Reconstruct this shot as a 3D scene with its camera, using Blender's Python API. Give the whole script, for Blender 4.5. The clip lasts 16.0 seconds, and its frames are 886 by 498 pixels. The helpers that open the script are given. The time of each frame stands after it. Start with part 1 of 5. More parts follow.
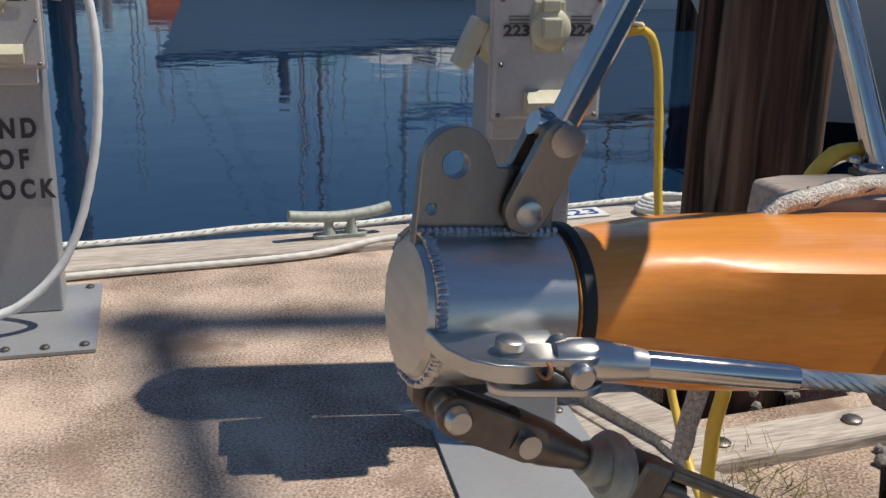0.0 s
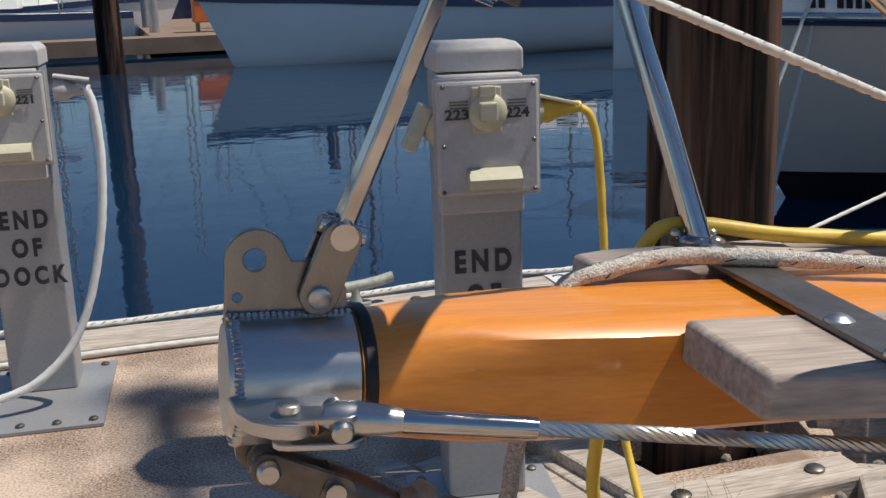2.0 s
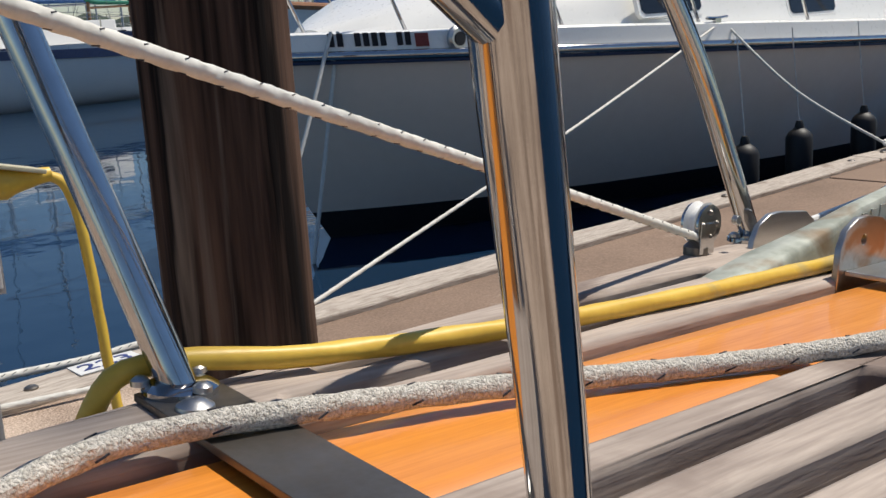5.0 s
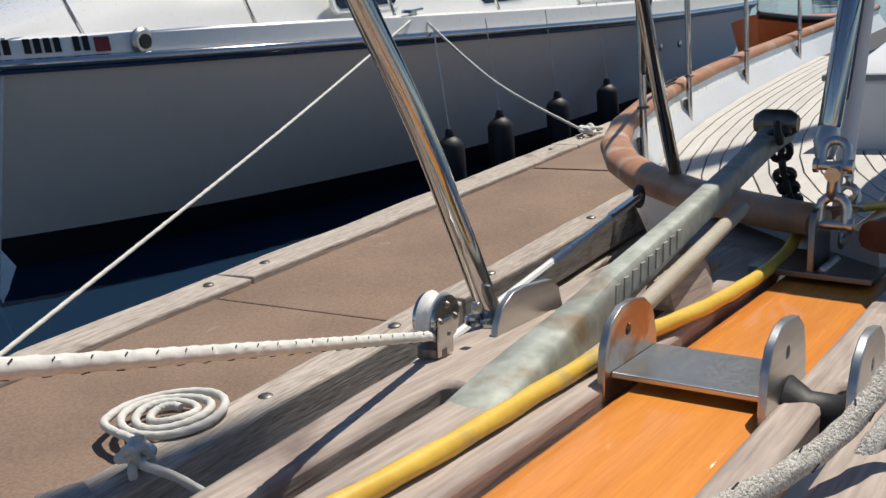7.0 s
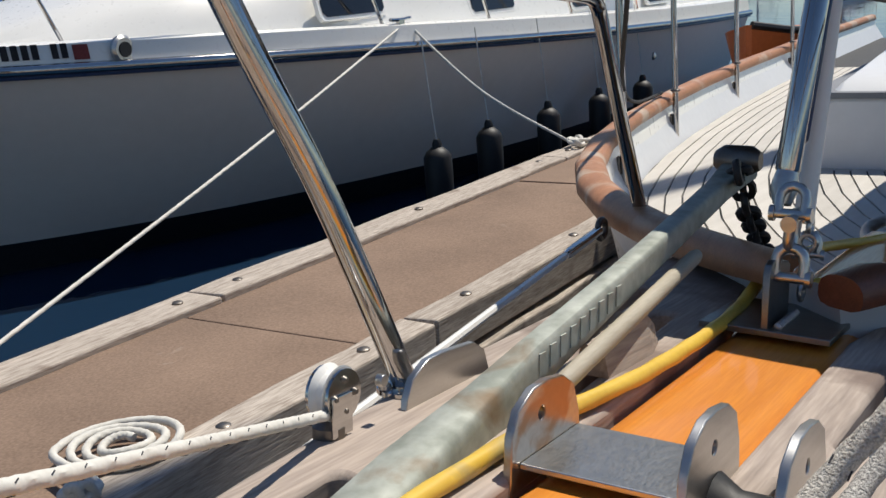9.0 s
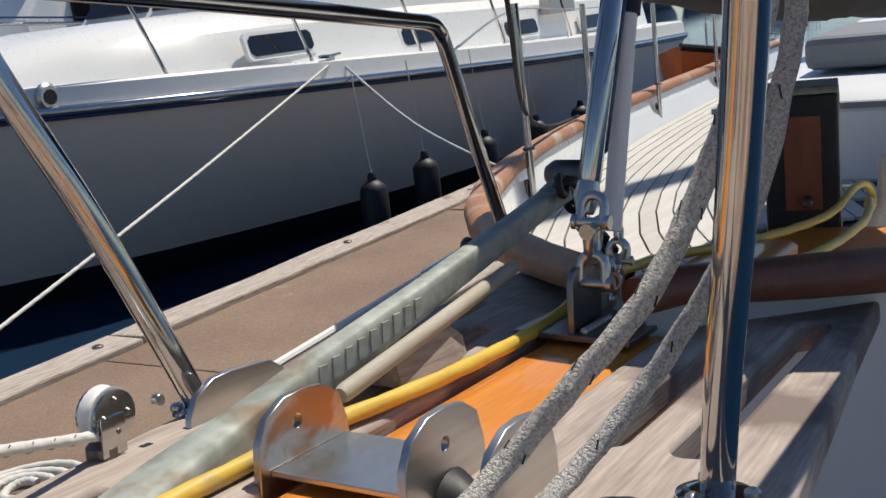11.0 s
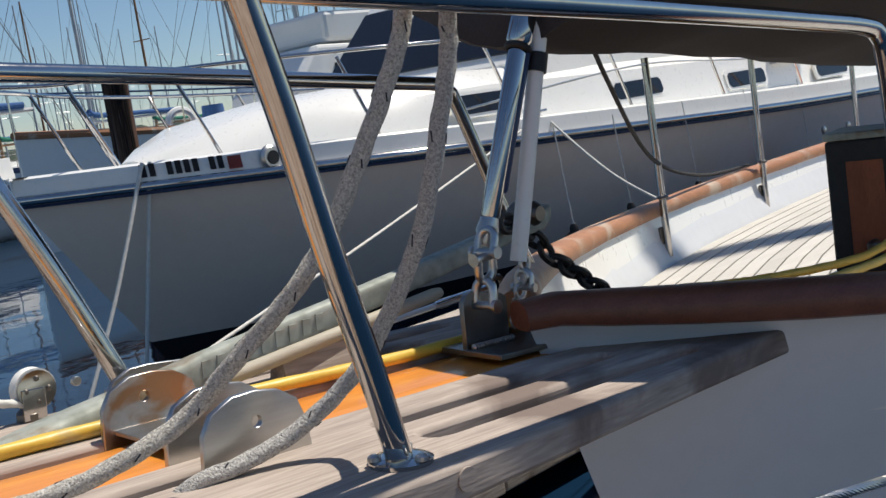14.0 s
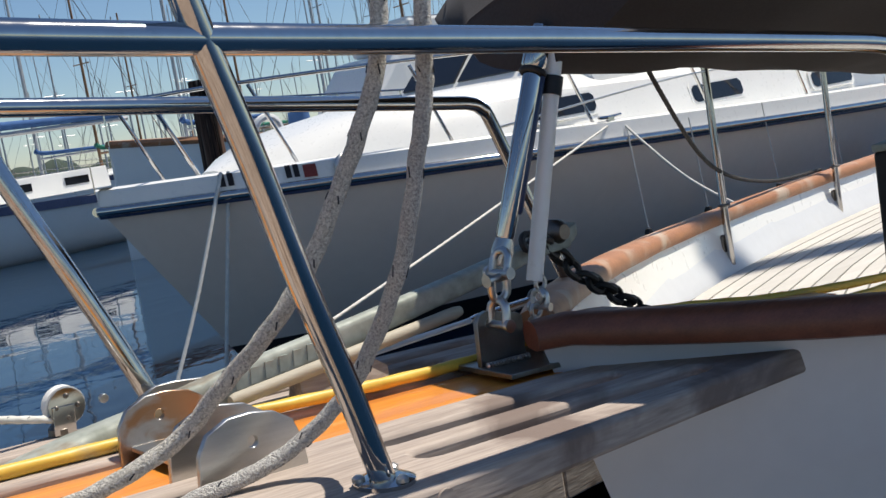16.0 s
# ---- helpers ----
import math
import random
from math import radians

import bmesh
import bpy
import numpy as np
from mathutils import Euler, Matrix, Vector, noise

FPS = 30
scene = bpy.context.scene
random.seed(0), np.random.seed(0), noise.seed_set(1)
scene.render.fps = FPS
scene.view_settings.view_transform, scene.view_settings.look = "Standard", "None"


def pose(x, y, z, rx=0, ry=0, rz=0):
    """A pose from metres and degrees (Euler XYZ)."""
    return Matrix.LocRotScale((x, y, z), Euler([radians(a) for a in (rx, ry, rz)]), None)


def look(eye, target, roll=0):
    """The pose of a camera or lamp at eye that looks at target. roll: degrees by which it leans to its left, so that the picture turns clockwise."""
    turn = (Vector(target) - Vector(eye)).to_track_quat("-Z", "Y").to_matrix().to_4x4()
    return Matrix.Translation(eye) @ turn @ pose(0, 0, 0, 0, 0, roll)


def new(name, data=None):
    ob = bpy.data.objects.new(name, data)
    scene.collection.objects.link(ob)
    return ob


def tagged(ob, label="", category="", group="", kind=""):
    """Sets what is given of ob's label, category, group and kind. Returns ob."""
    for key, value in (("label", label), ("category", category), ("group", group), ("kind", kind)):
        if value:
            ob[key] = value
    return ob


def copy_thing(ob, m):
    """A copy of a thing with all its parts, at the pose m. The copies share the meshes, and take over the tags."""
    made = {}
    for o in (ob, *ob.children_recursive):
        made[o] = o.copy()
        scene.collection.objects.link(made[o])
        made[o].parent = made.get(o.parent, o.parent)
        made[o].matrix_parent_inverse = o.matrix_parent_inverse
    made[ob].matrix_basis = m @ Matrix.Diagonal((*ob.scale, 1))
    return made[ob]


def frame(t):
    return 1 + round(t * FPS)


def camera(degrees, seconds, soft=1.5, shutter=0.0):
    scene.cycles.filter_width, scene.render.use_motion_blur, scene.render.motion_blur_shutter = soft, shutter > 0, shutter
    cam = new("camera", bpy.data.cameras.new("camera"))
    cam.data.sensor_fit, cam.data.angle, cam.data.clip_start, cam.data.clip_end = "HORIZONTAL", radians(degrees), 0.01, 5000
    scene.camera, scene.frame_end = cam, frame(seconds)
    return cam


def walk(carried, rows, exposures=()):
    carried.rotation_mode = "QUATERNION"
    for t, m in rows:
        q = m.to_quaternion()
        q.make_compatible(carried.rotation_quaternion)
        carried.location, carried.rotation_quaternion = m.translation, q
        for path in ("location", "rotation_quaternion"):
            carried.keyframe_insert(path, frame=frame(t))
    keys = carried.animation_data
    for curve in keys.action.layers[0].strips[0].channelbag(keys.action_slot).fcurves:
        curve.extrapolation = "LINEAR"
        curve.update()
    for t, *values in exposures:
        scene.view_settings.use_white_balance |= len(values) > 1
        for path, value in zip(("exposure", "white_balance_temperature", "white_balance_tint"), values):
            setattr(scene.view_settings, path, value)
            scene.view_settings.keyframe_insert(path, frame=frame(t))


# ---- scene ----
cam = camera(45.3, 16.0)
# The bowsprit rises towards its tip: everything fixed to it is built level in its own frame and tilted by BOW.
BOW = pose(0, 0, -0.21, 1.5, 4.76, 0)
PATH = [
    (0, (0.077, 0.056, 0.963), (0.742, 1.844, 0.361), 1.2),
    (0.5, (0.111, -0.033, 0.967), (0.755, 1.754, 0.339), 0.2),
    (1, (0.165, -0.09, 0.958), (0.754, 1.721, 0.348), -0.4),
    (1.5, (0.197, -0.1, 0.976), (0.764, 1.735, 0.417), -1.2),
    (2, (0.209, -0.12, 1.012), (0.781, 1.734, 0.525), -1.9),
    (2.5, (0.218, -0.155, 1.043), (0.799, 1.711, 0.619), -2.4),
    (3, (0.27, -0.178, 1.037), (0.909, 1.679, 0.661), -2.1),
    (3.5, (0.323, -0.161, 1.03), (1.11, 1.641, 0.665), -2.0),
    (4, (0.341, -0.036, 1.03), (1.34, 1.657, 0.659), -0.0),
    (4.5, (0.381, 0.093, 1.006), (1.546, 1.671, 0.616), 0.1),
    (5, (0.46, 0.189, 0.979), (1.749, 1.653, 0.538), -3.4),
    (5.2, (0.502, 0.22, 0.969), (1.855, 1.62, 0.513), -4.6),
    (7.3, (0.726, 0.358, 1.035), (2.356, 1.403, 0.534), -4.4),
    (7.5, (0.767, 0.353, 1.037), (2.392, 1.402, 0.532), -4.7),
    (8, (0.806, 0.345, 1.051), (2.427, 1.396, 0.534), -3.7),
    (8.2, (0.808, 0.345, 1.049), (2.432, 1.395, 0.537), -3.8),
    (10.3, (0.83, 0.291, 1.051), (2.463, 1.344, 0.574), -4.1),
    (10.5, (0.843, 0.271, 1.044), (2.497, 1.296, 0.582), -3.9),
    (11, (0.867, 0.179, 1.027), (2.541, 1.182, 0.589), -6.4),
    (11.5, (0.852, 0.082, 1.018), (2.543, 1.065, 0.6), -7.9),
    (12, (0.879, 0.012, 1.004), (2.562, 1.024, 0.627), -8.1),
    (12.5, (0.901, -0.071, 0.994), (2.542, 1.024, 0.666), -8.1),
    (13, (0.924, -0.165, 0.988), (2.473, 1.066, 0.694), -8.1),
    (13.5, (0.938, -0.234, 0.983), (2.406, 1.096, 0.707), -8.4),
    (14, (0.956, -0.293, 0.977), (2.352, 1.113, 0.705), -8.5),
    (14.5, (0.978, -0.345, 0.976), (2.318, 1.113, 0.695), -8.7),
    (15, (0.992, -0.365, 0.975), (2.301, 1.12, 0.692), -9.2),
    (15.5, (0.996, -0.381, 0.985), (2.284, 1.123, 0.71), -9.3),
    (16, (1.004, -0.387, 0.992), (2.281, 1.133, 0.749), -9.4),
]
walk(cam, [(t, look(eye, target, roll)) for t, eye, target, roll in PATH],
     [(0, 0.03), (3, 0.03), (5, 0.06), (8, 0.03), (11.5, 0.03), (13, 0.1), (14.5, 0.18), (16, 0.28)])

# ---- light ----
SUN_WAY = Vector((-0.52, 0.13, -1.0)).normalized()
world = bpy.data.worlds.new("sky")
scene.world = world
world.use_nodes = True
wn = world.node_tree
sky = wn.nodes.new("ShaderNodeTexSky")
sky.sky_type, sky.sun_disc = "NISHITA", False
sky.sun_elevation, sky.sun_rotation = math.asin(-SUN_WAY.z), math.atan2(-SUN_WAY.x, -SUN_WAY.y)
sky.air_density, sky.dust_density, sky.ozone_density = 1.0, 0.06, 6.0
wn.links.new(sky.outputs[0], wn.nodes["Background"].inputs[0])
wn.nodes["Background"].inputs[1].default_value = 0.08
sun = new("sun", bpy.data.lights.new("sun", "SUN"))
sun.data.energy, sun.data.angle, sun.data.color = 4.7, radians(0.53), (1.0, 0.94, 0.84)
sun.matrix_world = look((0, 0, 30), Vector((0, 0, 30)) + SUN_WAY)


# ---- materials ----
def material(name, colour, second=None, rough=0.5, metal=0.0, scale=8.0, fine=60.0, bump=0.1, stretch=(1, 1, 1), mix=0.6,
             rough_var=0.1, coat=0.0, stain=None, stain_at=0.62, stain_scale=2.0, per_object=0.0, dist=0.004, aniso=0.0, island=False, lo=0.3, hi=0.7, spec=0.5, streaked=False):
    m = bpy.data.materials.new(name)
    m.use_nodes = True
    n, l = m.node_tree.nodes, m.node_tree.links
    bs = n["Principled BSDF"]
    co = n.new("ShaderNodeTexCoord")
    mp = n.new("ShaderNodeMapping")
    mp.inputs["Scale"].default_value = stretch
    l.new(co.outputs["Object"], mp.inputs[0])
    big, small = n.new("ShaderNodeTexNoise"), n.new("ShaderNodeTexNoise")
    big.inputs["Scale"].default_value, big.inputs["Detail"].default_value = scale, 5
    small.inputs["Scale"].default_value, small.inputs["Detail"].default_value = fine, 4
    for t in (big, small):
        l.new(mp.outputs[0], t.inputs["Vector"])
    second = second or tuple(c * 0.72 for c in colour)
    ramp = n.new("ShaderNodeMapRange")
    ramp.inputs["From Min"].default_value, ramp.inputs["From Max"].default_value = lo, hi
    add = n.new("ShaderNodeMath")
    add.operation = "MULTIPLY_ADD"
    add.inputs[1].default_value = 1 - mix
    half = n.new("ShaderNodeMath")
    half.operation = "MULTIPLY"
    half.inputs[1].default_value = mix
    l.new(big.outputs["Fac"], half.inputs[0])
    l.new(small.outputs["Fac"], add.inputs[0])
    l.new(half.outputs[0], add.inputs[2])
    l.new(add.outputs[0], ramp.inputs["Value"])
    cm = n.new("ShaderNodeMix")
    cm.data_type = "RGBA"
    cm.inputs["A"].default_value, cm.inputs["B"].default_value = (*colour, 1), (*second, 1)
    l.new(ramp.outputs[0], cm.inputs["Factor"])
    out = cm.outputs["Result"]
    if stain:
        st = n.new("ShaderNodeTexNoise")
        st.inputs["Scale"].default_value, st.inputs["Detail"].default_value, st.inputs["Distortion"].default_value = stain_scale, 8, 0.6
        l.new((mp if streaked else co).outputs[0 if streaked else "Object"], st.inputs["Vector"])
        sr = n.new("ShaderNodeMapRange")
        sr.inputs["From Min"].default_value, sr.inputs["From Max"].default_value = stain_at, stain_at + 0.1
        l.new(st.outputs["Fac"], sr.inputs["Value"])
        sm = n.new("ShaderNodeMix")
        sm.data_type = "RGBA"
        sm.inputs["B"].default_value = (*stain, 1)
        l.new(out, sm.inputs["A"])
        l.new(sr.outputs[0], sm.inputs["Factor"])
        out = sm.outputs["Result"]
    if per_object:
        hv = n.new("ShaderNodeHueSaturation")
        vr = n.new("ShaderNodeMapRange")
        vr.inputs["To Min"].default_value, vr.inputs["To Max"].default_value = 1 - per_object, 1 + per_object
        if island:
            l.new(n.new("ShaderNodeNewGeometry").outputs["Random Per Island"], vr.inputs["Value"])
        else:
            l.new(n.new("ShaderNodeObjectInfo").outputs["Random"], vr.inputs["Value"])
        l.new(vr.outputs[0], hv.inputs["Value"])
        l.new(out, hv.inputs["Color"])
        out = hv.outputs["Color"]
    l.new(out, bs.inputs["Base Color"])
    rr = n.new("ShaderNodeMapRange")
    rr.inputs["To Min"].default_value, rr.inputs["To Max"].default_value = max(rough - rough_var, 0.02), min(rough + rough_var, 1)
    l.new(small.outputs["Fac"], rr.inputs["Value"])
    l.new(rr.outputs[0], bs.inputs["Roughness"])
    bs.inputs["Metallic"].default_value = metal
    bs.inputs["Specular IOR Level"].default_value = spec
    bs.inputs["Coat Weight"].default_value = coat
    bs.inputs["Coat Roughness"].default_value = 0.06
    bs.inputs["Anisotropic"].default_value = aniso
    if bump:
        bp = n.new("ShaderNodeBump")
        bp.inputs["Strength"].default_value, bp.inputs["Distance"].default_value = bump, dist
        l.new(add.outputs[0], bp.inputs["Height"])
        l.new(bp.outputs[0], bs.inputs["Normal"])
    return m


VARNISH = material("varnished fir", (0.8, 0.3, 0.04), (0.6, 0.19, 0.02), rough=0.4, scale=5, fine=40, stretch=(0.5, 9, 9), bump=0.08, coat=0.4, dist=0.001)
TEAK = material("weathered teak", (0.52, 0.43, 0.36), (0.25, 0.2, 0.17), rough=0.8, scale=5, fine=16, stretch=(1.0, 14, 14), bump=0.7, stain=(0.19, 0.14, 0.115), stain_scale=4, stain_at=0.56, mix=0.45, dist=0.0015)
STEEL = material("polished stainless steel", (0.57, 0.56, 0.55), (0.45, 0.44, 0.43), rough=0.1, metal=1, scale=9, fine=90, bump=0.03, rough_var=0.06, dist=0.001)
BRUSHED = material("brushed stainless steel", (0.62, 0.61, 0.59), (0.46, 0.45, 0.43), rough=0.33, metal=1, scale=6, fine=160, stretch=(1, 6, 20), bump=0.15, rough_var=0.12, dist=0.0006, stain=(0.36, 0.27, 0.2), stain_at=0.66, stain_scale=9)
RUSTY = material("rust-stained stainless steel", (0.58, 0.56, 0.53), (0.42, 0.40, 0.37), rough=0.36, metal=1, scale=9, fine=150, bump=0.15, rough_var=0.12, dist=0.0006, stain=(0.40, 0.235, 0.13), stain_at=0.52, stain_scale=16)
# darker copy of the brushed steel: shade and dark reflections are in its colour
PLATE = material("steel plate darkened for shade", (0.33, 0.32, 0.3), (0.24, 0.23, 0.215), rough=0.36, metal=1, scale=8, fine=200, stretch=(6, 1, 1), bump=0.12, rough_var=0.1, dist=0.0006)
WELD = material("weld bead steel", (0.6, 0.6, 0.6), (0.35, 0.34, 0.33), rough=0.3, metal=1, scale=60, fine=220, bump=0.8, dist=0.002)
DARKSTEEL = material("tarnished steel", (0.23, 0.21, 0.19), (0.12, 0.105, 0.09), rough=0.42, metal=0.9, scale=14, fine=90, bump=0.3, dist=0.001)
GALV = material("worn galvanised iron", (0.45, 0.47, 0.42), (0.26, 0.28, 0.24), rough=0.7, metal=0.25, scale=10, fine=60, bump=0.6, lo=0.38, hi=0.62, stain=(0.22, 0.16, 0.1), stain_at=0.55, stain_scale=9, dist=0.002)
RUBBER = material("black rubber", (0.012, 0.012, 0.013), rough=0.55, scale=12, fine=120, bump=0.15)
YELLOW = material("yellow rubber hose", (0.78, 0.53, 0.07), (0.64, 0.4, 0.05), rough=0.45, scale=12, fine=130, bump=0.12, stain=(0.42, 0.33, 0.14), stain_at=0.64, stain_scale=11, dist=0.001)
ROPE = material("worn white rope", (0.78, 0.73, 0.65), (0.34, 0.31, 0.26), rough=0.95, scale=360, fine=620, bump=1.0, mix=0.5, lo=0.4, hi=0.64, dist=0.006)
ROPEGREY = material("grey fuzzy rope", (0.68, 0.65, 0.60), (0.29, 0.27, 0.25), rough=0.95, scale=360, fine=620, bump=1.0, mix=0.5, lo=0.4, hi=0.64, dist=0.006)
DARKROPE = material("black braided rope", (0.05, 0.047, 0.045), (0.02, 0.019, 0.018), rough=0.9, scale=60, fine=300, bump=0.8, dist=0.002)
FLECK = material("black rope fleck", (0.03, 0.03, 0.04), rough=0.9, bump=0)
LINE = material("thin white line", (0.74, 0.72, 0.66), (0.55, 0.53, 0.48), rough=0.9, scale=30, fine=250, bump=0.6, dist=0.001)
CONCRETE = material("sandy concrete dock", (0.60, 0.465, 0.36), (0.14, 0.09, 0.06), rough=0.95, scale=4.0, fine=170, bump=0.8, mix=0.42, lo=0.39, hi=0.62, stain=(0.23, 0.155, 0.11), stain_at=0.55, stain_scale=2.4, dist=0.002)
FINGER = material("brown finger concrete", (0.3, 0.205, 0.145), (0.15, 0.1, 0.07), rough=0.95, scale=2.2, fine=110, bump=0.5, mix=0.45, stain=(0.36, 0.29, 0.23), stain_at=0.68, stain_scale=5, dist=0.003)
TIMBER = material("bleached dock timber", (0.60, 0.53, 0.455), (0.22, 0.175, 0.14), rough=0.9, scale=4, fine=14, stretch=(1.2, 13, 13), bump=0.8, mix=0.4, stain=(0.17, 0.12, 0.09), stain_at=0.62, stain_scale=4, per_object=0.12, dist=0.003)
PILE = material("creosoted pile wood", (0.135, 0.078, 0.054), (0.010, 0.007, 0.006), rough=0.8, scale=3.4, fine=22, stretch=(2.6, 2.6, 0.13), bump=1.0, mix=0.72, lo=0.4, hi=0.56, spec=0.12, streaked=True, stain=(0.2, 0.15, 0.115), stain_at=0.62, stain_scale=6, dist=0.012)
ALUMINIUM = material("dull grey aluminium post", (0.4, 0.4, 0.4), (0.31, 0.31, 0.32), rough=0.5, metal=0.45, scale=5, fine=120, bump=0.1, dist=0.001, stain=(0.3, 0.29, 0.29), stain_at=0.6, stain_scale=6)
BOXPAINT = material("thick chipped grey paint", (0.52, 0.5, 0.48), (0.4, 0.38, 0.37), rough=0.6, scale=9, fine=70, bump=0.5, dist=0.003, stain=(0.3, 0.26, 0.22), stain_at=0.67, stain_scale=18)
IVORY = material("aged ivory plastic", (0.56, 0.53, 0.4), (0.45, 0.41, 0.28), rough=0.5, scale=10, fine=80, bump=0.1)
INK = material("black stencil paint", (0.025, 0.024, 0.03), (0.06, 0.055, 0.06), rough=0.7, scale=30, fine=150, bump=0)
WHITEPAPER = material("white label", (0.74, 0.74, 0.72), rough=0.6, scale=12, fine=70, bump=0)
BLUEINK = material("navy ink", (0.03, 0.05, 0.2), rough=0.6, bump=0)
POLEWOOD = material("pale weathered pole", (0.5, 0.45, 0.35), (0.38, 0.33, 0.25), rough=0.7, scale=8, fine=60, stretch=(1, 8, 8), bump=0.2)
GEL = material("white gelcoat", (0.87, 0.855, 0.81), (0.82, 0.805, 0.76), rough=0.3, scale=1.6, fine=30, bump=0.02, coat=0.3, dist=0.002)
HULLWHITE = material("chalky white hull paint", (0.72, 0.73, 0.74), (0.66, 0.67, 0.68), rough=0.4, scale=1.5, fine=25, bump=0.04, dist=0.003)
# white hull in shade: the dock's warm bounced light is put into this taupe
TAUPE = material("white hull paint with warm bounce tint", (0.87, 0.755, 0.64), (0.80, 0.69, 0.58), rough=0.16, scale=0.9, fine=14, bump=0.03, coat=0.4, dist=0.004, rough_var=0.05)
BOTTOM = material("black bottom paint", (0.012, 0.013, 0.016), rough=0.7, scale=4, fine=30, bump=0.2)
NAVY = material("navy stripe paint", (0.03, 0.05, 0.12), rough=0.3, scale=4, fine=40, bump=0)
GLASS_DARK = material("tinted window", (0.012, 0.013, 0.016), rough=0.06, scale=4, fine=20, bump=0, rough_var=0.02)
MAHOGANY = material("varnished cap rail", (0.2, 0.068, 0.034), (0.11, 0.038, 0.02), rough=0.45, scale=5, fine=40, stretch=(1, 10, 10), bump=0.2, dist=0.001)
WORNTEAK = material("peeling varnished rail", (0.47, 0.21, 0.09), (0.3, 0.13, 0.06), rough=0.5, scale=5, fine=40, stretch=(1, 10, 10), bump=0.2, stain=(0.5, 0.38, 0.28), stain_at=0.55, stain_scale=4, dist=0.001)
DECKTEAK = material("silvered teak deck plank", (0.6, 0.57, 0.52), (0.48, 0.45, 0.4), rough=0.85, scale=3, fine=60, stretch=(1, 10, 10), bump=0.3, per_object=0.07, dist=0.001)
CAULK = material("black deck caulking", (0.04, 0.04, 0.04), rough=0.7, bump=0.1)
CANVAS = material("dark brown sail cover", (0.05, 0.042, 0.04), (0.032, 0.027, 0.026), rough=0.95, scale=4, fine=260, bump=0.4, dist=0.002)
GREYCANVAS = material("grey canvas cover", (0.24, 0.25, 0.27), (0.18, 0.19, 0.21), rough=0.95, scale=5, fine=200, bump=0.3, dist=0.002)
TEALCANVAS = material("blue sail cover", (0.05, 0.13, 0.32), (0.03, 0.08, 0.2), rough=0.9, scale=5, fine=100, bump=0.2)
GREENCANVAS = material("green canvas", (0.03, 0.2, 0.13), rough=0.9, scale=5, fine=100, bump=0.2)
ORANGE = material("orange fibreglass", (0.75, 0.2, 0.045), (0.6, 0.14, 0.03), rough=0.45, scale=4, fine=40, bump=0.05)
ALLOY = material("grey mast alloy", (0.5, 0.5, 0.5), (0.4, 0.4, 0.4), rough=0.45, metal=0.5, scale=4, fine=40, bump=0.02)
SPRUCE = material("varnished mast", (0.28, 0.15, 0.07), rough=0.5, scale=3, fine=30, stretch=(8, 8, 1), bump=0.05)
BARNACLE = material("barnacle crust", (0.33, 0.3, 0.25), (0.13, 0.12, 0.1), rough=0.95, scale=40, fine=160, bump=1.0, dist=0.006)
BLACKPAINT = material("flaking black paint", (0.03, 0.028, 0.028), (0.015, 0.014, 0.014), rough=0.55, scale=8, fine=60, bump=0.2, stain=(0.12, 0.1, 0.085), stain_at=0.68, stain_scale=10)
REDBROWN = material("weathered red panel", (0.33, 0.1, 0.04), (0.2, 0.06, 0.03), rough=0.6, scale=8, fine=60, stretch=(4, 4, 1), bump=0.2)
RED = material("faded red sticker", (0.45, 0.1, 0.09), rough=0.6, scale=20, fine=80, bump=0)
WEED = material("dry weeds", (0.3, 0.27, 0.1), (0.2, 0.2, 0.07), rough=0.9, bump=0)
SHORE = material("far wooded shore", (0.05, 0.07, 0.05), (0.03, 0.045, 0.035), rough=1, scale=0.05, fine=0.4, bump=0)


def water_material():
    m = bpy.data.materials.new("harbour water")
    m.use_nodes = True
    n, l = m.node_tree.nodes, m.node_tree.links
    bs = n["Principled BSDF"]
    bs.inputs["Base Color"].default_value = (0.006, 0.022, 0.05, 1)
    bs.inputs["Roughness"].default_value = 0.03
    bs.inputs["IOR"].default_value = 1.34
    co = n.new("ShaderNodeTexCoord")
    a, b = n.new("ShaderNodeTexNoise"), n.new("ShaderNodeTexNoise")
    a.inputs["Scale"].default_value, b.inputs["Scale"].default_value = 1.4, 9.0
    for t in (a, b):
        t.inputs["Detail"].default_value = 2
        l.new(co.outputs["Object"], t.inputs["Vector"])
    mx = n.new("ShaderNodeMath")
    mx.operation = "MULTIPLY_ADD"
    mx.inputs[1].default_value = 0.12
    l.new(b.outputs["Fac"], mx.inputs[0])
    l.new(a.outputs["Fac"], mx.inputs[2])
    bp = n.new("ShaderNodeBump")
    bp.inputs["Strength"].default_value, bp.inputs["Distance"].default_value = 0.22, 0.03
    l.new(mx.outputs[0], bp.inputs["Height"])
    l.new(bp.outputs[0], bs.inputs["Normal"])
    return m


WATER = water_material()


# ---- builders ----
def thing(name, at=(0, 0, 0), label="", category="", group="", kind="", frame_of=None):
    ob = new(name)
    ob.empty_display_size = 0.05
    ob.matrix_world = (frame_of or Matrix()) @ Matrix.Translation(at)
    ob["at"] = at
    return tagged(ob, label, category, group, kind)


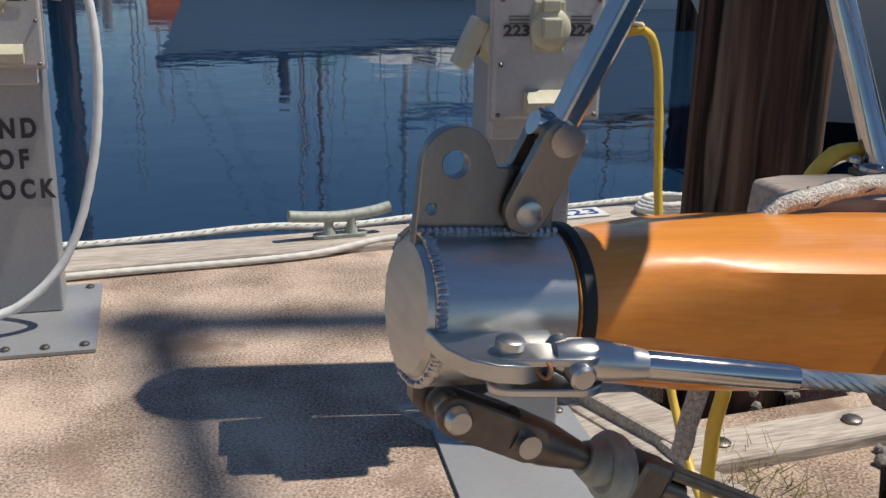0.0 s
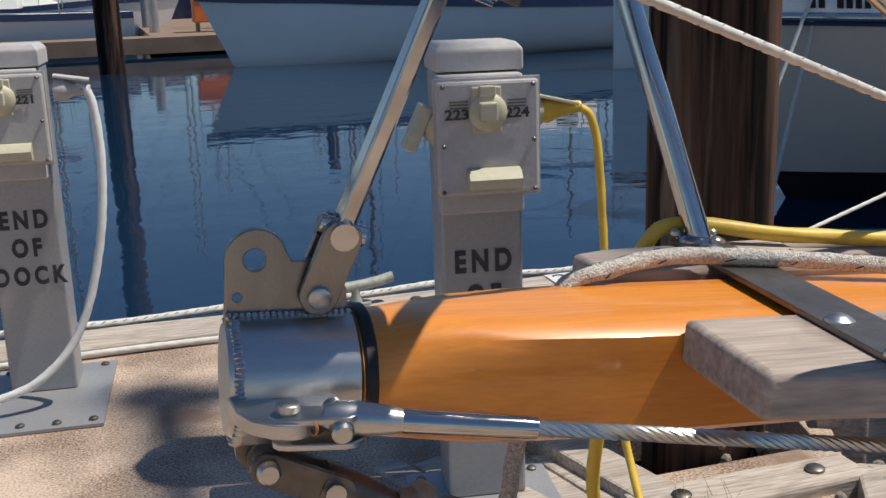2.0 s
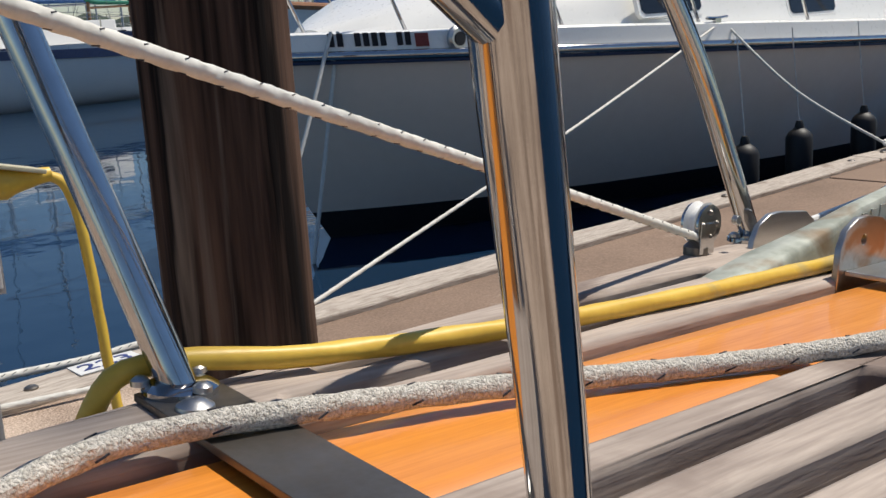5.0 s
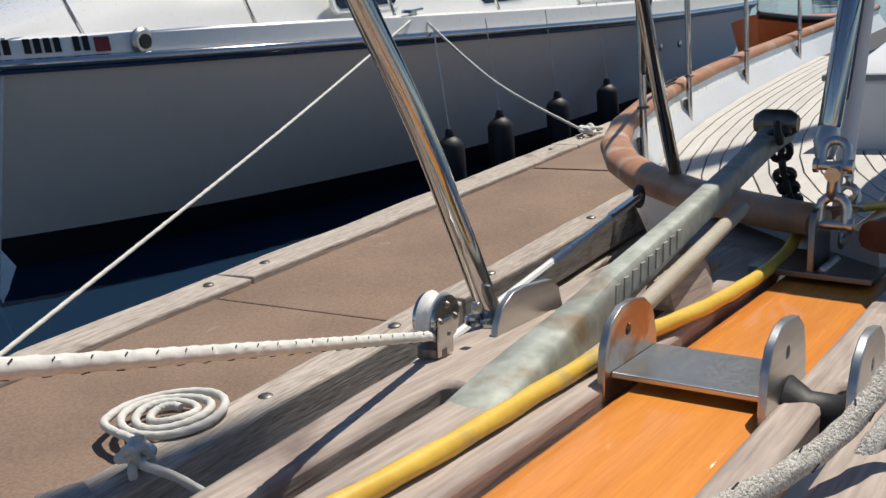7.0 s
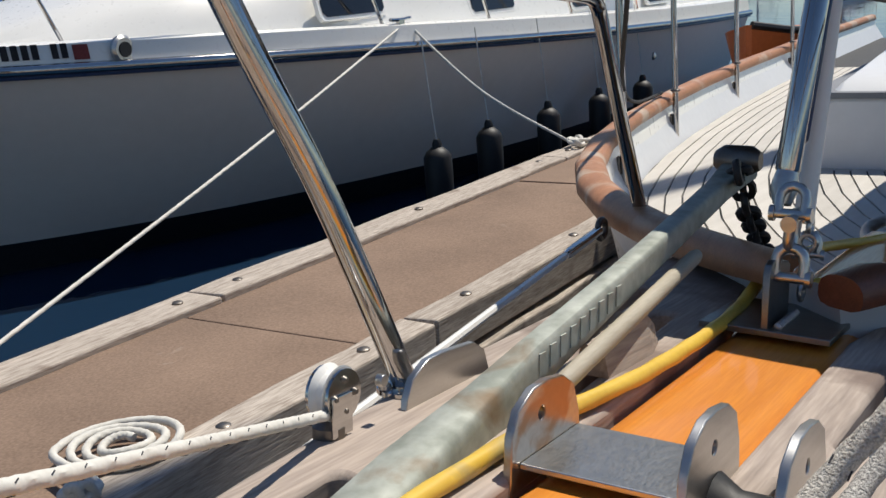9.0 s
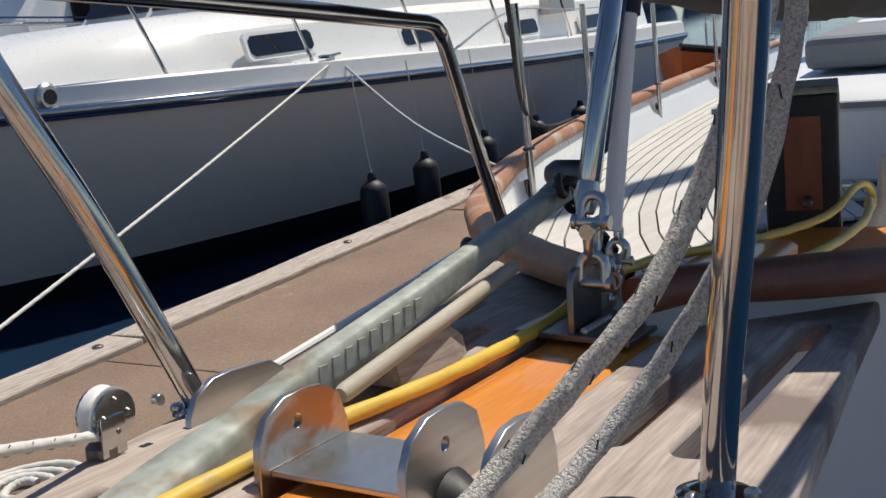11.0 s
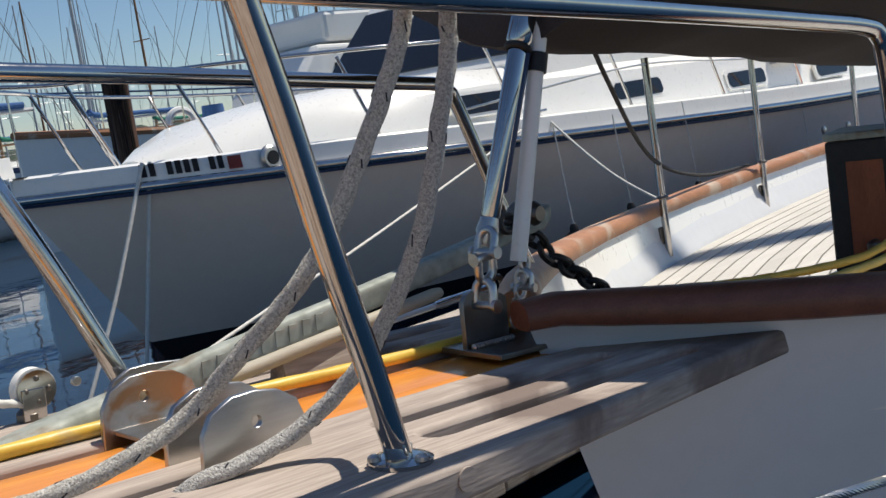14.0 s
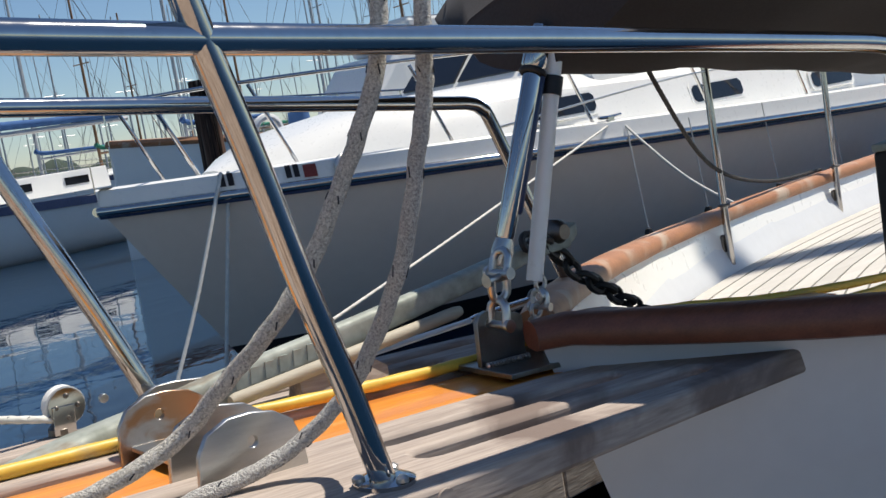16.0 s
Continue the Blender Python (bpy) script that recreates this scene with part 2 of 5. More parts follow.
def part(name, bm, mat, parent=None, label="", smooth=True, bevel=0.0, kind=""):
    """One mesh object out of bm, whose places are given in the frame of its thing."""
    o = parent
    at = Vector((0, 0, 0))
    while o is not None:
        if "at" in o:
            at = Vector(o["at"])
            break
        o = o.parent
    bm.transform(Matrix.Translation(-at))
    bmesh.ops.recalc_face_normals(bm, faces=bm.faces)
    me = bpy.data.meshes.new(name)
    for f in bm.faces:
        f.smooth = smooth
    if smooth:
        for e in bm.edges:
            if len(e.link_faces) == 2 and e.calc_face_angle(0) > 0.7:
                e.smooth = False
    bm.to_mesh(me)
    bm.free()
    me.materials.append(mat)
    ob = new(name, me)
    if parent is not None:
        ob.parent = parent
    if bevel:
        b = ob.modifiers.new("worn edges", "BEVEL")
        b.width, b.segments, b.limit_method, b.angle_limit = bevel, 2, "ANGLE", radians(40)
    return tagged(ob, label, kind=kind)


def alone(name, bm, mat, label, category, kind="", frame_of=None, group="", **more):
    ob = part(name, bm, mat, None, **more)
    if frame_of is not None:
        ob.matrix_world = frame_of
    return tagged(ob, label, category, group, kind)


def box(x0, x1, y0, y1, z0, z1, bm=None, m=None):
    bm = bm or bmesh.new()
    vs = [bm.verts.new((m @ Vector((x, y, z))) if m else (x, y, z)) for x in (x0, x1) for y in (y0, y1) for z in (z0, z1)]
    for q in ((0, 1, 3, 2), (4, 6, 7, 5), (0, 4, 5, 1), (2, 3, 7, 6), (0, 2, 6, 4), (1, 5, 7, 3)):
        bm.faces.new([vs[i] for i in q])
    return bm


def loft(rings, bm=None, closed=True, caps=True):
    bm = bm or bmesh.new()
    rows = [[bm.verts.new(p) for p in r] for r in rings]
    n = len(rows[0])
    for a, b in zip(rows, rows[1:]):
        for i in range(n if closed else n - 1):
            j = (i + 1) % n
            bm.faces.new((a[i], a[j], b[j], b[i]))
    if caps and closed:
        bm.faces.new(rows[0][::-1])
        bm.faces.new(rows[-1])
    return bm


def smooth_path(pts, step=6):
    pts = [Vector(p) for p in pts]
    if len(pts) < 3:
        return pts
    out = []
    for i in range(len(pts) - 1):
        a, b, c, d = pts[max(i - 1, 0)], pts[i], pts[i + 1], pts[min(i + 2, len(pts) - 1)]
        for k in range(step):
            t = k / step
            out.append(0.5 * (2 * b + (c - a) * t + (2 * a - 5 * b + 4 * c - d) * t * t + (3 * b - a - 3 * c + d) * t ** 3))
    return out + [pts[-1]]


def tube(pts, r, seg=10, bm=None, curved=True, step=6, squash=1.0, lump=0.0):
    path = smooth_path(pts, step) if curved else [Vector(p) for p in pts]
    rings, up = [], Vector((0, 0, 1))
    for i, p in enumerate(path):
        d = (path[min(i + 1, len(path) - 1)] - path[max(i - 1, 0)]).normalized()
        if abs(d.dot(up)) > 0.97:
            up = Vector((1, 0, 0)) if abs(d.x) < 0.9 else Vector((0, 1, 0))
        side = d.cross(up).normalized()
        up = side.cross(d).normalized()
        rad = r[i] if isinstance(r, list) else r * (1 + lump * random.uniform(-1, 1))
        rings.append([p + rad * (math.cos(a) * side + squash * math.sin(a) * up) for a in (2 * math.pi * k / seg for k in range(seg))])
    return loft(rings, bm)


def rod(a, b, r, r2=None, seg=14, bm=None):
    a, b = Vector(a), Vector(b)
    return tube([a, b], [r, r if r2 is None else r2], seg, bm, curved=False)


def turned(a, b, profile, seg=16, bm=None):
    """A turned body along a to b: rows of (share of the way, radius)."""
    a, b = Vector(a), Vector(b)
    d = (b - a).normalized()
    side = d.orthogonal().normalized()
    up = d.cross(side)
    rings = [[a + (b - a) * t + r * (math.cos(q) * side + math.sin(q) * up) for q in (2 * math.pi * k / seg for k in range(seg))] for t, r in profile]
    return loft(rings, bm)


def plate(outline, holes, thick, m, bm=None):
    """A flat plate in its own x, y plane, with holes through it, from z 0 down by thick."""
    fresh = bmesh.new()
    edges = []
    for loop in (outline, *holes):
        vs = [fresh.verts.new((x, y, 0)) for x, y in loop]
        edges += [fresh.edges.new((vs[i], vs[(i + 1) % len(vs)])) for i in range(len(vs))]
    bmesh.ops.triangle_fill(fresh, edges=edges, use_beauty=True, use_dissolve=False)
    got = bmesh.ops.extrude_face_region(fresh, geom=list(fresh.faces))
    bmesh.ops.translate(fresh, vec=(0, 0, -thick), verts=[v for v in got["geom"] if isinstance(v, bmesh.types.BMVert)])
    bmesh.ops.recalc_face_normals(fresh, faces=fresh.faces)
    fresh.transform(m)
    if bm is None:
        return fresh
    me = bpy.data.meshes.new("plate")
    fresh.to_mesh(me)
    fresh.free()
    bm.from_mesh(me)
    bpy.data.meshes.remove(me)
    return bm


def ring(cx, cy, r, n=16):
    return [(cx + r * math.cos(2 * math.pi * k / n), cy + r * math.sin(2 * math.pi * k / n)) for k in range(n)]


def slot(x0, x1, y0, y1, w, n=6):
    """A long hole with round ends from (x0, y0) to (x1, y1)."""
    a = math.atan2(y1 - y0, x1 - x0)
    out = []
    for cx, cy, s in ((x1, y1, a - math.pi / 2), (x0, y0, a + math.pi / 2)):
        out += [(cx + w / 2 * math.cos(s + math.pi * k / n), cy + w / 2 * math.sin(s + math.pi * k / n)) for k in range(n + 1)]
    return out


def torus(c, axis, R, r, bm=None, seg=20, cs=8):
    axis = Vector(axis).normalized()
    u = axis.orthogonal().normalized()
    v = axis.cross(u)
    bm = bm or bmesh.new()
    rows = []
    for i in range(seg):
        a = 2 * math.pi * i / seg
        d = math.cos(a) * u + math.sin(a) * v
        rows.append([bm.verts.new(Vector(c) + d * (R + r * math.cos(q)) + axis * r * math.sin(q)) for q in (2 * math.pi * k / cs for k in range(cs))])
    for i in range(seg):
        a, b = rows[i], rows[(i + 1) % seg]
        for k in range(cs):
            bm.faces.new((a[k], a[(k + 1) % cs], b[(k + 1) % cs], b[k]))
    return bm


def lettering(text, size, m, mat, parent, name="lettering", spacing=1.0, width=1.0, bold=0.0008):
    cu = bpy.data.curves.new(name, "FONT")
    cu.body, cu.size, cu.align_x, cu.align_y, cu.extrude, cu.space_character = text, size, "CENTER", "CENTER", 0.0006, spacing
    cu.offset = bold
    tmp = bpy.data.objects.new(name, cu)
    me = bpy.data.meshes.new_from_object(tmp)
    bpy.data.objects.remove(tmp)
    bm = bmesh.new()
    bm.from_mesh(me)
    bm.transform(m @ Matrix.Diagonal((width, 1, 1, 1)))
    return part(name, bm, mat, parent, smooth=False)


def rope(name, pts, r, mat, label, category="rope", fleck=0.0, frame_of=None, lump=0.03, seg=12, strands=True):
    """A laid or braided rope with raised turns along it and, if fleck > 0, dark tracer threads."""
    path = smooth_path(pts, 8)
    fine = [path[0]]
    for a, b in zip(path, path[1:]):
        n = max(int((b - a).length / (r * 0.9)), 1)
        fine += [a.lerp(b, (k + 1) / n) for k in range(n)]
    if len(fine) > 420:
        fine = fine[:: math.ceil(len(fine) / 420)] + [fine[-1]]
    ob = thing(name, tuple(fine[0]), label, category, frame_of=frame_of)
    rings, up = [], Vector((0, 0, 1))
    for i, p in enumerate(fine):
        d = (fine[min(i + 1, len(fine) - 1)] - fine[max(i - 1, 0)]).normalized()
        if abs(d.dot(up)) > 0.97:
            up = Vector((1, 0, 0)) if abs(d.x) < 0.9 else Vector((0, 1, 0))
        side = d.cross(up).normalized()
        up = side.cross(d).normalized()
        rings.append([p + r * (1 + 0.07 * math.sin(3 * a + i * 1.3) + lump * random.uniform(-1, 1)) * (math.cos(a) * side + math.sin(a) * up)
                      for a in (2 * math.pi * k / seg for k in range(seg))])
    part("cover", loft(rings), mat, ob)
    if fleck:
        bm = bmesh.new()
        along = 0.0
        for i in range(1, len(fine) - 1):
            along += (fine[i] - fine[i - 1]).length
            if along > fleck:
                along = 0.0
                for q in (1, 5, 9):
                    a, b = rings[i][q], rings[i + 1][(q + 1) % seg]
                    c = fine[i]
                    a, b = c + (a - c) * 1.03, fine[i + 1] + (b - fine[i + 1]) * 1.03
                    rod(a, a.lerp(b, 0.8), r * 0.09, seg=5, bm=bm)
        part("tracer_thread", bm, FLECK, ob, "black tracer flecks", kind="stuff")
    return ob


# ---- water, docks ----
water = alone("water", box(-300, 300, -120, 500, -3.0, -0.42), WATER, "calm dark blue harbour water with faint ripples", "water", kind="structure", smooth=False)

EDGE = 3.14
dock = thing("dock", (0, 0, 0), "sandy concrete floating dock with timber edges", "dock", kind="structure")
part("slab", plate([(-9, -6), (1.02, -6), (1.02, 0.95), (1.6, 1.57), (1.86, 2.06), (1.86, 2.96), (-9, 2.96)],
                   [[(1.2, 1.70), (1.24, 2.32), (1.8, 2.32), (1.62, 1.70)]], 0.3, Matrix()), CONCRETE, dock, smooth=False, bevel=0.006)
part("slab", plate([(1.868, 2.2), (3.22, 2.2), (3.22, 3.02), (1.868, 2.96)], [], 0.3, pose(0, 0, -0.002)), FINGER, dock, smooth=False, bevel=0.006)
part("slab", plate([(3.228, 2.2), (5.62, 2.2), (5.62, 3.02), (3.228, 3.02)], [], 0.3, pose(0, 0, -0.004)), FINGER, dock, smooth=False, bevel=0.006)
part("slab", plate([(5.63, 2.2), (14, 2.2), (14, 3.02), (5.63, 3.02)], [], 0.3, Matrix()), FINGER, dock, smooth=False, bevel=0.006)


def timber(a, b, w, h, z, bolts=()):
    """A timber from a to b, w wide, its top at z, with sunken bolt heads."""
    a, b = Vector((*a, 0)), Vector((*b, 0))
    d = (b - a).normalized()
    m = Matrix.Translation((*a.xy, z)) @ d.to_track_quat("X", "Z").to_matrix().to_4x4()
    L = (b - a).length
    rings = []
    n = max(int(L / 0.25), 2)
    for i in range(n + 1):
        x = L * i / n
        j = [random.uniform(-0.004, 0.004) for _ in range(4)]
        rings.append([m @ Vector(p) for p in ((x, -w / 2 + j[0], 0 + j[1]), (x, w / 2 + j[2], j[3]), (x, w / 2 + j[2], -h), (x, -w / 2 + j[0], -h))])
    ob = part("timber", loft(rings), TIMBER, dock, smooth=False, bevel=0.008)
    for k in bolts:
        part("bolt", turned(m @ Vector((L * k, 0, -0.004)), m @ Vector((L * k, 0, 0.008)), [(0, 0.02), (0.7, 0.02), (1, 0.014)], 10), DARKSTEEL, ob)
    return ob


for x0, x1 in ((-9, -2.2), (-2.19, 1.3), (1.31, 3.4), (3.41, 6.2), (6.21, 9.6), (9.61, 14)):
    timber((x0, EDGE - 0.09), (x1, EDGE - 0.09), 0.18, 0.3, 0.022, (0.06, 0.5, 0.94))
    if x0 > 1:
        timber((max(x0, 1.95), 2.13), (x1, 2.13), 0.13, 0.14, 0.028, (0.1, 0.4, 0.8))
        timber((max(x0, 1.95), 2.105), (x1, 2.105), 0.12, 0.2, -0.13, (0.2, 0.5, 0.8))
timber((1.09, 1.545), (1.60, 1.55), 0.11, 0.14, 0.03, (0.2, 0.8))
timber((1.64, 1.53), (1.28, 0.95), 0.10, 0.2, 0.03, (0.3,))
timber((1.02, 2.1), (1.16, 1.55), 0.10, 0.12, 0.035)
timber((1.05, 1.5), (1.02, 0.9), 0.12, 0.2, 0.02)
timber((1.72, 1.75), (1.95, 2.2), 0.11, 0.2, 0.04)
for k in range(5):
    timber((0.70 + 0.085 * k, 1.95 - 0.02 * k), (0.96 + 0.05 * k, 1.28), 0.072, 0.03, 0.006 + 0.001 * k)
bm = bmesh.new()
for k in range(40):
    c = Vector((1.5 + random.uniform(-0.05, 0.16), 1.28 + random.uniform(0, 0.33), 0.0))
    r = random.uniform(0.006, 0.018)
    turned(c, c + Vector((random.uniform(-r, r), random.uniform(-r, r), r * 1.5)), [(0, r * 0.7), (0.4, r), (0.8, r * 0.7), (1, r * 0.2)], 6, bm)
alone("rubble", bm, BARNACLE, "crumbled concrete and shell bits along the dock timber", "rubble", kind="stuff")
bm = bmesh.new()
for k in range(70):
    c = Vector((1.12 + random.uniform(0, 0.16), 1.42 + random.uniform(-0.1, 0.1), 0.0))
    tip = c + Vector((random.uniform(-0.05, 0.05), random.uniform(-0.05, 0.05), random.uniform(0.02, 0.07)))
    rod(c, tip, 0.0012, 0.0003, 4, bm)
alone("weeds", bm, WEED, "dry weeds sprouting beside the dock timber", "weeds", kind="stuff")


def pile(x, y, top, r, base=-2.5, label="dark creosoted timber mooring pile, split and weathered"):
    ob = thing("pile", (x, y, base), label, "pile")
    rings, n = [], 88
    for i in range(int((top - base) / 0.16) + 1):
        z = base + 0.16 * i
        rings.append([(x + q * math.cos(a), y + q * math.sin(a), z) for a in (2 * math.pi * k / n for k in range(n))
                      for q in (r * (1 + 0.035 * noise.noise((4 * math.cos(a) + x, 4 * math.sin(a), z * 0.35)) + 0.03 * noise.noise((14 * math.cos(a), 14 * math.sin(a) + y, z * 0.5)) - 0.11 * max(0, 0.16 - abs(noise.noise((7 * math.cos(a) + 3 * x, 7 * math.sin(a), z * 0.22)))) - 0.012 * (z - base)),)])
    part("trunk", loft(rings), PILE, ob)
    return ob


near_pile = pile(1.42, 1.85, 2.2, 0.140)
bm = bmesh.new()
for k in range(240):
    a = random.choice((-2.3, -1.75, -1.2, -0.7)) + random.gauss(0, 0.13)
    z = -0.45 + abs(random.gauss(0, 0.22))
    r = random.uniform(0.006, 0.017)
    c = Vector((1.42 + 0.138 * math.cos(a), 1.85 + 0.138 * math.sin(a), z))
    o = Vector((math.cos(a), math.sin(a), 0.3)) * r
    turned(c, c + o, [(0, r), (0.5, r * 0.8), (1, r * 0.35)], 6, bm)
part("barnacle_crust", bm, BARNACLE, near_pile, "crust of barnacles near the water", kind="stuff")

# galvanised cleat, edge rope, hose on the dock
cl = thing("dock_cleat", (0.86, 3.06, 0.022), "grey galvanised horn cleat bolted to the timber edge", "cleat")
part("horn", tube([(0.70, 3.05, 0.10), (0.76, 3.055, 0.092), (0.86, 3.06, 0.085), (0.96, 3.065, 0.092), (1.02, 3.07, 0.103)], 0.017, 10), GALV, cl)
part("base", plate(slot(0.8, 0.92, 3.06, 3.06, 0.05), [], 0.01, pose(0, 0, 0.033)), GALV, cl)
for x in (0.825, 0.895):
    part("leg", turned((x, 3.06, 0.03), (x, 3.06, 0.088), [(0, 0.022), (0.5, 0.014), (1, 0.016)], 10), GALV, cl)
rope("edge_rope", [(-1.6 + 0.25 * k, 3.17 + 0.012 * math.sin(k * 1.7), 0.03 + 0.006 * math.sin(k * 2.3)) for k in range(16)], 0.012, LINE, "black and white rope laid along the dock edge", fleck=0.03)
rope("dock_line", [(-1.4, 2.86, 0.014), (-0.6, 2.9, 0.014), (0.1, 2.93, 0.014), (0.7, 2.93, 0.014), (1.05, 2.98, 0.03), (1.6, 2.9, 0.02)], 0.0095, LINE, "thin cream hose lying along the dock", "hose")
rope("coiled_line", [(1.98 + 0.11 * math.cos(k) * (1 - k * 0.015), 3.03 + 0.06 * math.sin(k), 0.035 + 0.0015 * k) for k in [0.5 * j for j in range(46)]], 0.011, LINE, "pale mooring line flaked beside the pile")
rope("coil_on_finger", [(2.33 + (0.035 + 0.003 * k) * math.cos(0.55 * k), 2.26 + (0.035 + 0.003 * k) * math.sin(0.55 * k), 0.045 + 0.004 * math.sin(k)) for k in range(40)] + [(2.14, 2.12, 0.06), (2.06, 2.06, 0.07), (2.1, 2.0, 0.03), (2.2, 1.9, -0.1)],
     0.0105, LINE, "pale line in a flat coil on the finger dock")
rope("cleat_knot", [(2.08 + 0.045 * math.cos(k), 2.1 + 0.035 * math.sin(k * 1.1), 0.05 + 0.012 * (k % 5)) for k in [0.9 * j for j in range(22)]], 0.0105, LINE, "mooring line wound round a cleat on the finger")
tag = thing("slip_marker", (1.66, 3.08, 0.024), "white slip number plate on the dock edge", "sign")
part("plate", plate([(1.57, 3.03), (1.77, 3.03), (1.77, 3.13), (1.57, 3.13)], [], 0.003, pose(0, 0, 0.028)), WHITEPAPER, tag, smooth=False)
lettering("223", 0.085, Matrix.Translation((1.67, 3.08, 0.029)), BLUEINK, tag, width=1.3)


# ---- power pedestals ----
def pedestal(px, py, turn, cable, plate_at, foot=0.0, size=1.0):
    """px, py: the front left foot of the post; turn: its yaw; plate_at: the base plate's near left corner from that foot; foot: how far the post reaches below its own zero."""
    x, y = 0.0, 0.0
    ob = thing("power_pedestal", (0, 0, 0), "grey metal dock power pedestal with stencilled post", "pedestal", group="power pedestals", frame_of=pose(px, py, foot, 0, 0, turn) @ Matrix.Diagonal((size, size, size, 1)))
    low = -foot / size
    qx, qy = plate_at
    part("base_plate", plate([(qx, qy), (qx + 0.31, qy), (qx + 0.31, qy + 0.46), (qx, qy + 0.46)], [], 0.008, pose(0, 0, low + 0.010)), ALUMINIUM, ob, smooth=False)
    for bx, by in ((0.03, 0.03), (0.115, 0.032), (0.20, 0.028), (0.285, 0.03), (0.03, 0.43), (0.28, 0.43)):
        part("bolt", turned((qx + bx, qy + by, low + 0.01), (qx + bx, qy + by, low + 0.018), [(0, 0.011), (0.6, 0.011), (1, 0.006)], 8), DARKSTEEL, ob)
    part("post", box(x, x + 0.165, y, y + 0.13, low + 0.01, 0.845), ALUMINIUM, ob, smooth=False, bevel=0.006)
    cap = bmesh.new()
    loft([[(x - 0.004 + s, y - 0.012 + s, z), (x + 0.169 - s, y - 0.012 + s, z), (x + 0.169 - s, y + 0.14 - s, z), (x - 0.004 + s, y + 0.14 - s, z)] for z, s in ((0.846, 0.0), (0.886, 0.0), (0.9, 0.012))], cap)
    part("cap", cap, BOXPAINT, ob, smooth=False, bevel=0.004)
    part("back_box", box(x - 0.004, x + 0.16, y - 0.045, y - 0.001, 0.575, 0.842), BOXPAINT, ob, smooth=False, bevel=0.004)
    fx, fy = x - 0.014, y - 0.088
    body = part("outlet_box", box(fx, fx + 0.195, fy, y - 0.0455, 0.620, 0.834), BOXPAINT, ob, "outlet box in chipped grey paint", smooth=False, bevel=0.006)
    part("lid_edge", box(fx - 0.004, fx + 0.199, fy + 0.012, fy + 0.02, 0.615, 0.839), BOXPAINT, body, smooth=False)
    for sx, sz in ((0.01, 0.628), (0.185, 0.628), (0.012, 0.715), (0.184, 0.722), (0.012, 0.825), (0.183, 0.825)):
        part("screw", turned((fx + sx, fy + 0.002, sz), (fx + sx, fy - 0.004, sz), [(0, 0.0045), (0.6, 0.0045), (1, 0.002)], 8), DARKSTEEL, body)
    part("outlet_plate", box(fx + 0.066, fx + 0.122, fy - 0.006, fy + 0.002, 0.738, 0.824), IVORY, body, smooth=False, bevel=0.003)
    part("outlet_dome", turned((fx + 0.096, fy, 0.777), (fx + 0.096, fy - 0.02, 0.777), [(0, 0.036), (0.5, 0.036), (0.85, 0.03), (1, 0.02)], 20), IVORY, body)
    part("outlet_flap", box(fx + 0.076, fx + 0.110, fy - 0.036, fy - 0.014, 0.763, 0.797), IVORY, body, smooth=False, bevel=0.003)
    part("hinge", box(fx + 0.079, fx + 0.109, fy - 0.02, fy - 0.004, 0.807, 0.826), IVORY, body, smooth=False, bevel=0.002)
    lamp = bmesh.new()
    loft([[(fx + sx, fy - sy, sz) for sy, sz in ((0.001, 0.629), (0.028, 0.636), (0.034, 0.654), (0.02, 0.669), (0.001, 0.672))] for sx in (0.055, 0.155)], lamp)
    part("lens", lamp, IVORY, body, "yellowed light lens")
    for sx in (0.042, 0.152):
        for k, w in enumerate((0.036, 0.036, 0.034)):
            part("label_bar", box(fx + sx - w / 2, fx + sx + w / 2, fy - 0.0015, fy + 0.001, 0.796 - 0.006 * k, 0.799 - 0.006 * k), DARKSTEEL, body, smooth=False)
    part("side_socket", turned((x - 0.002, y - 0.03, 0.75), (x - 0.03, y - 0.03, 0.75), [(0, 0.04), (0.4, 0.04), (1, 0.025)], 16), IVORY if cable else BOXPAINT, ob)
    part("socket_cover", box(x - 0.055, x - 0.03, y - 0.06, y + 0.0, 0.70, 0.79, m=Matrix.Translation((x - 0.04, y - 0.03, 0.75)) @ pose(0, 0, 0, 0, 25, 0) @ Matrix.Translation((-x + 0.04, -y + 0.03, -0.75))), IVORY, ob, smooth=False, bevel=0.003)
    for k, w in enumerate(("END", "OF", "DOCK")):
        lettering(w, 0.062, Matrix.Translation((x + 0.083, y - 0.0015, 0.466 - 0.073 * k)) @ pose(0, 0, 0, 90, 0, 0), INK, ob, "stencil_letters", spacing=1.45, width=0.76, bold=0.0026)
    return ob, fx, fy


ped, fx, fy = pedestal(0.778, 1.733, -9, True, (-0.079, -0.327), 0.055, 0.945)
lettering("223", 0.026, Matrix.Translation((fx + 0.038, fy - 0.003, 0.773)) @ pose(0, 0, 0, 90, 0, 0), INK, ped, "slip_number", width=1.2)
lettering("224", 0.026, Matrix.Translation((fx + 0.152, fy - 0.003, 0.773)) @ pose(0, 0, 0, 90, 0, 0), INK, ped, "slip_number", width=1.2)
ped2, gx, gy = pedestal(-0.108, 2.69, -5, False, (-0.06, -0.265))
lettering("221", 0.026, Matrix.Translation((gx + 0.152, gy - 0.003, 0.773)) @ pose(0, 0, 0, 90, 0, 0), INK, ped2, "slip_number", width=1.2)

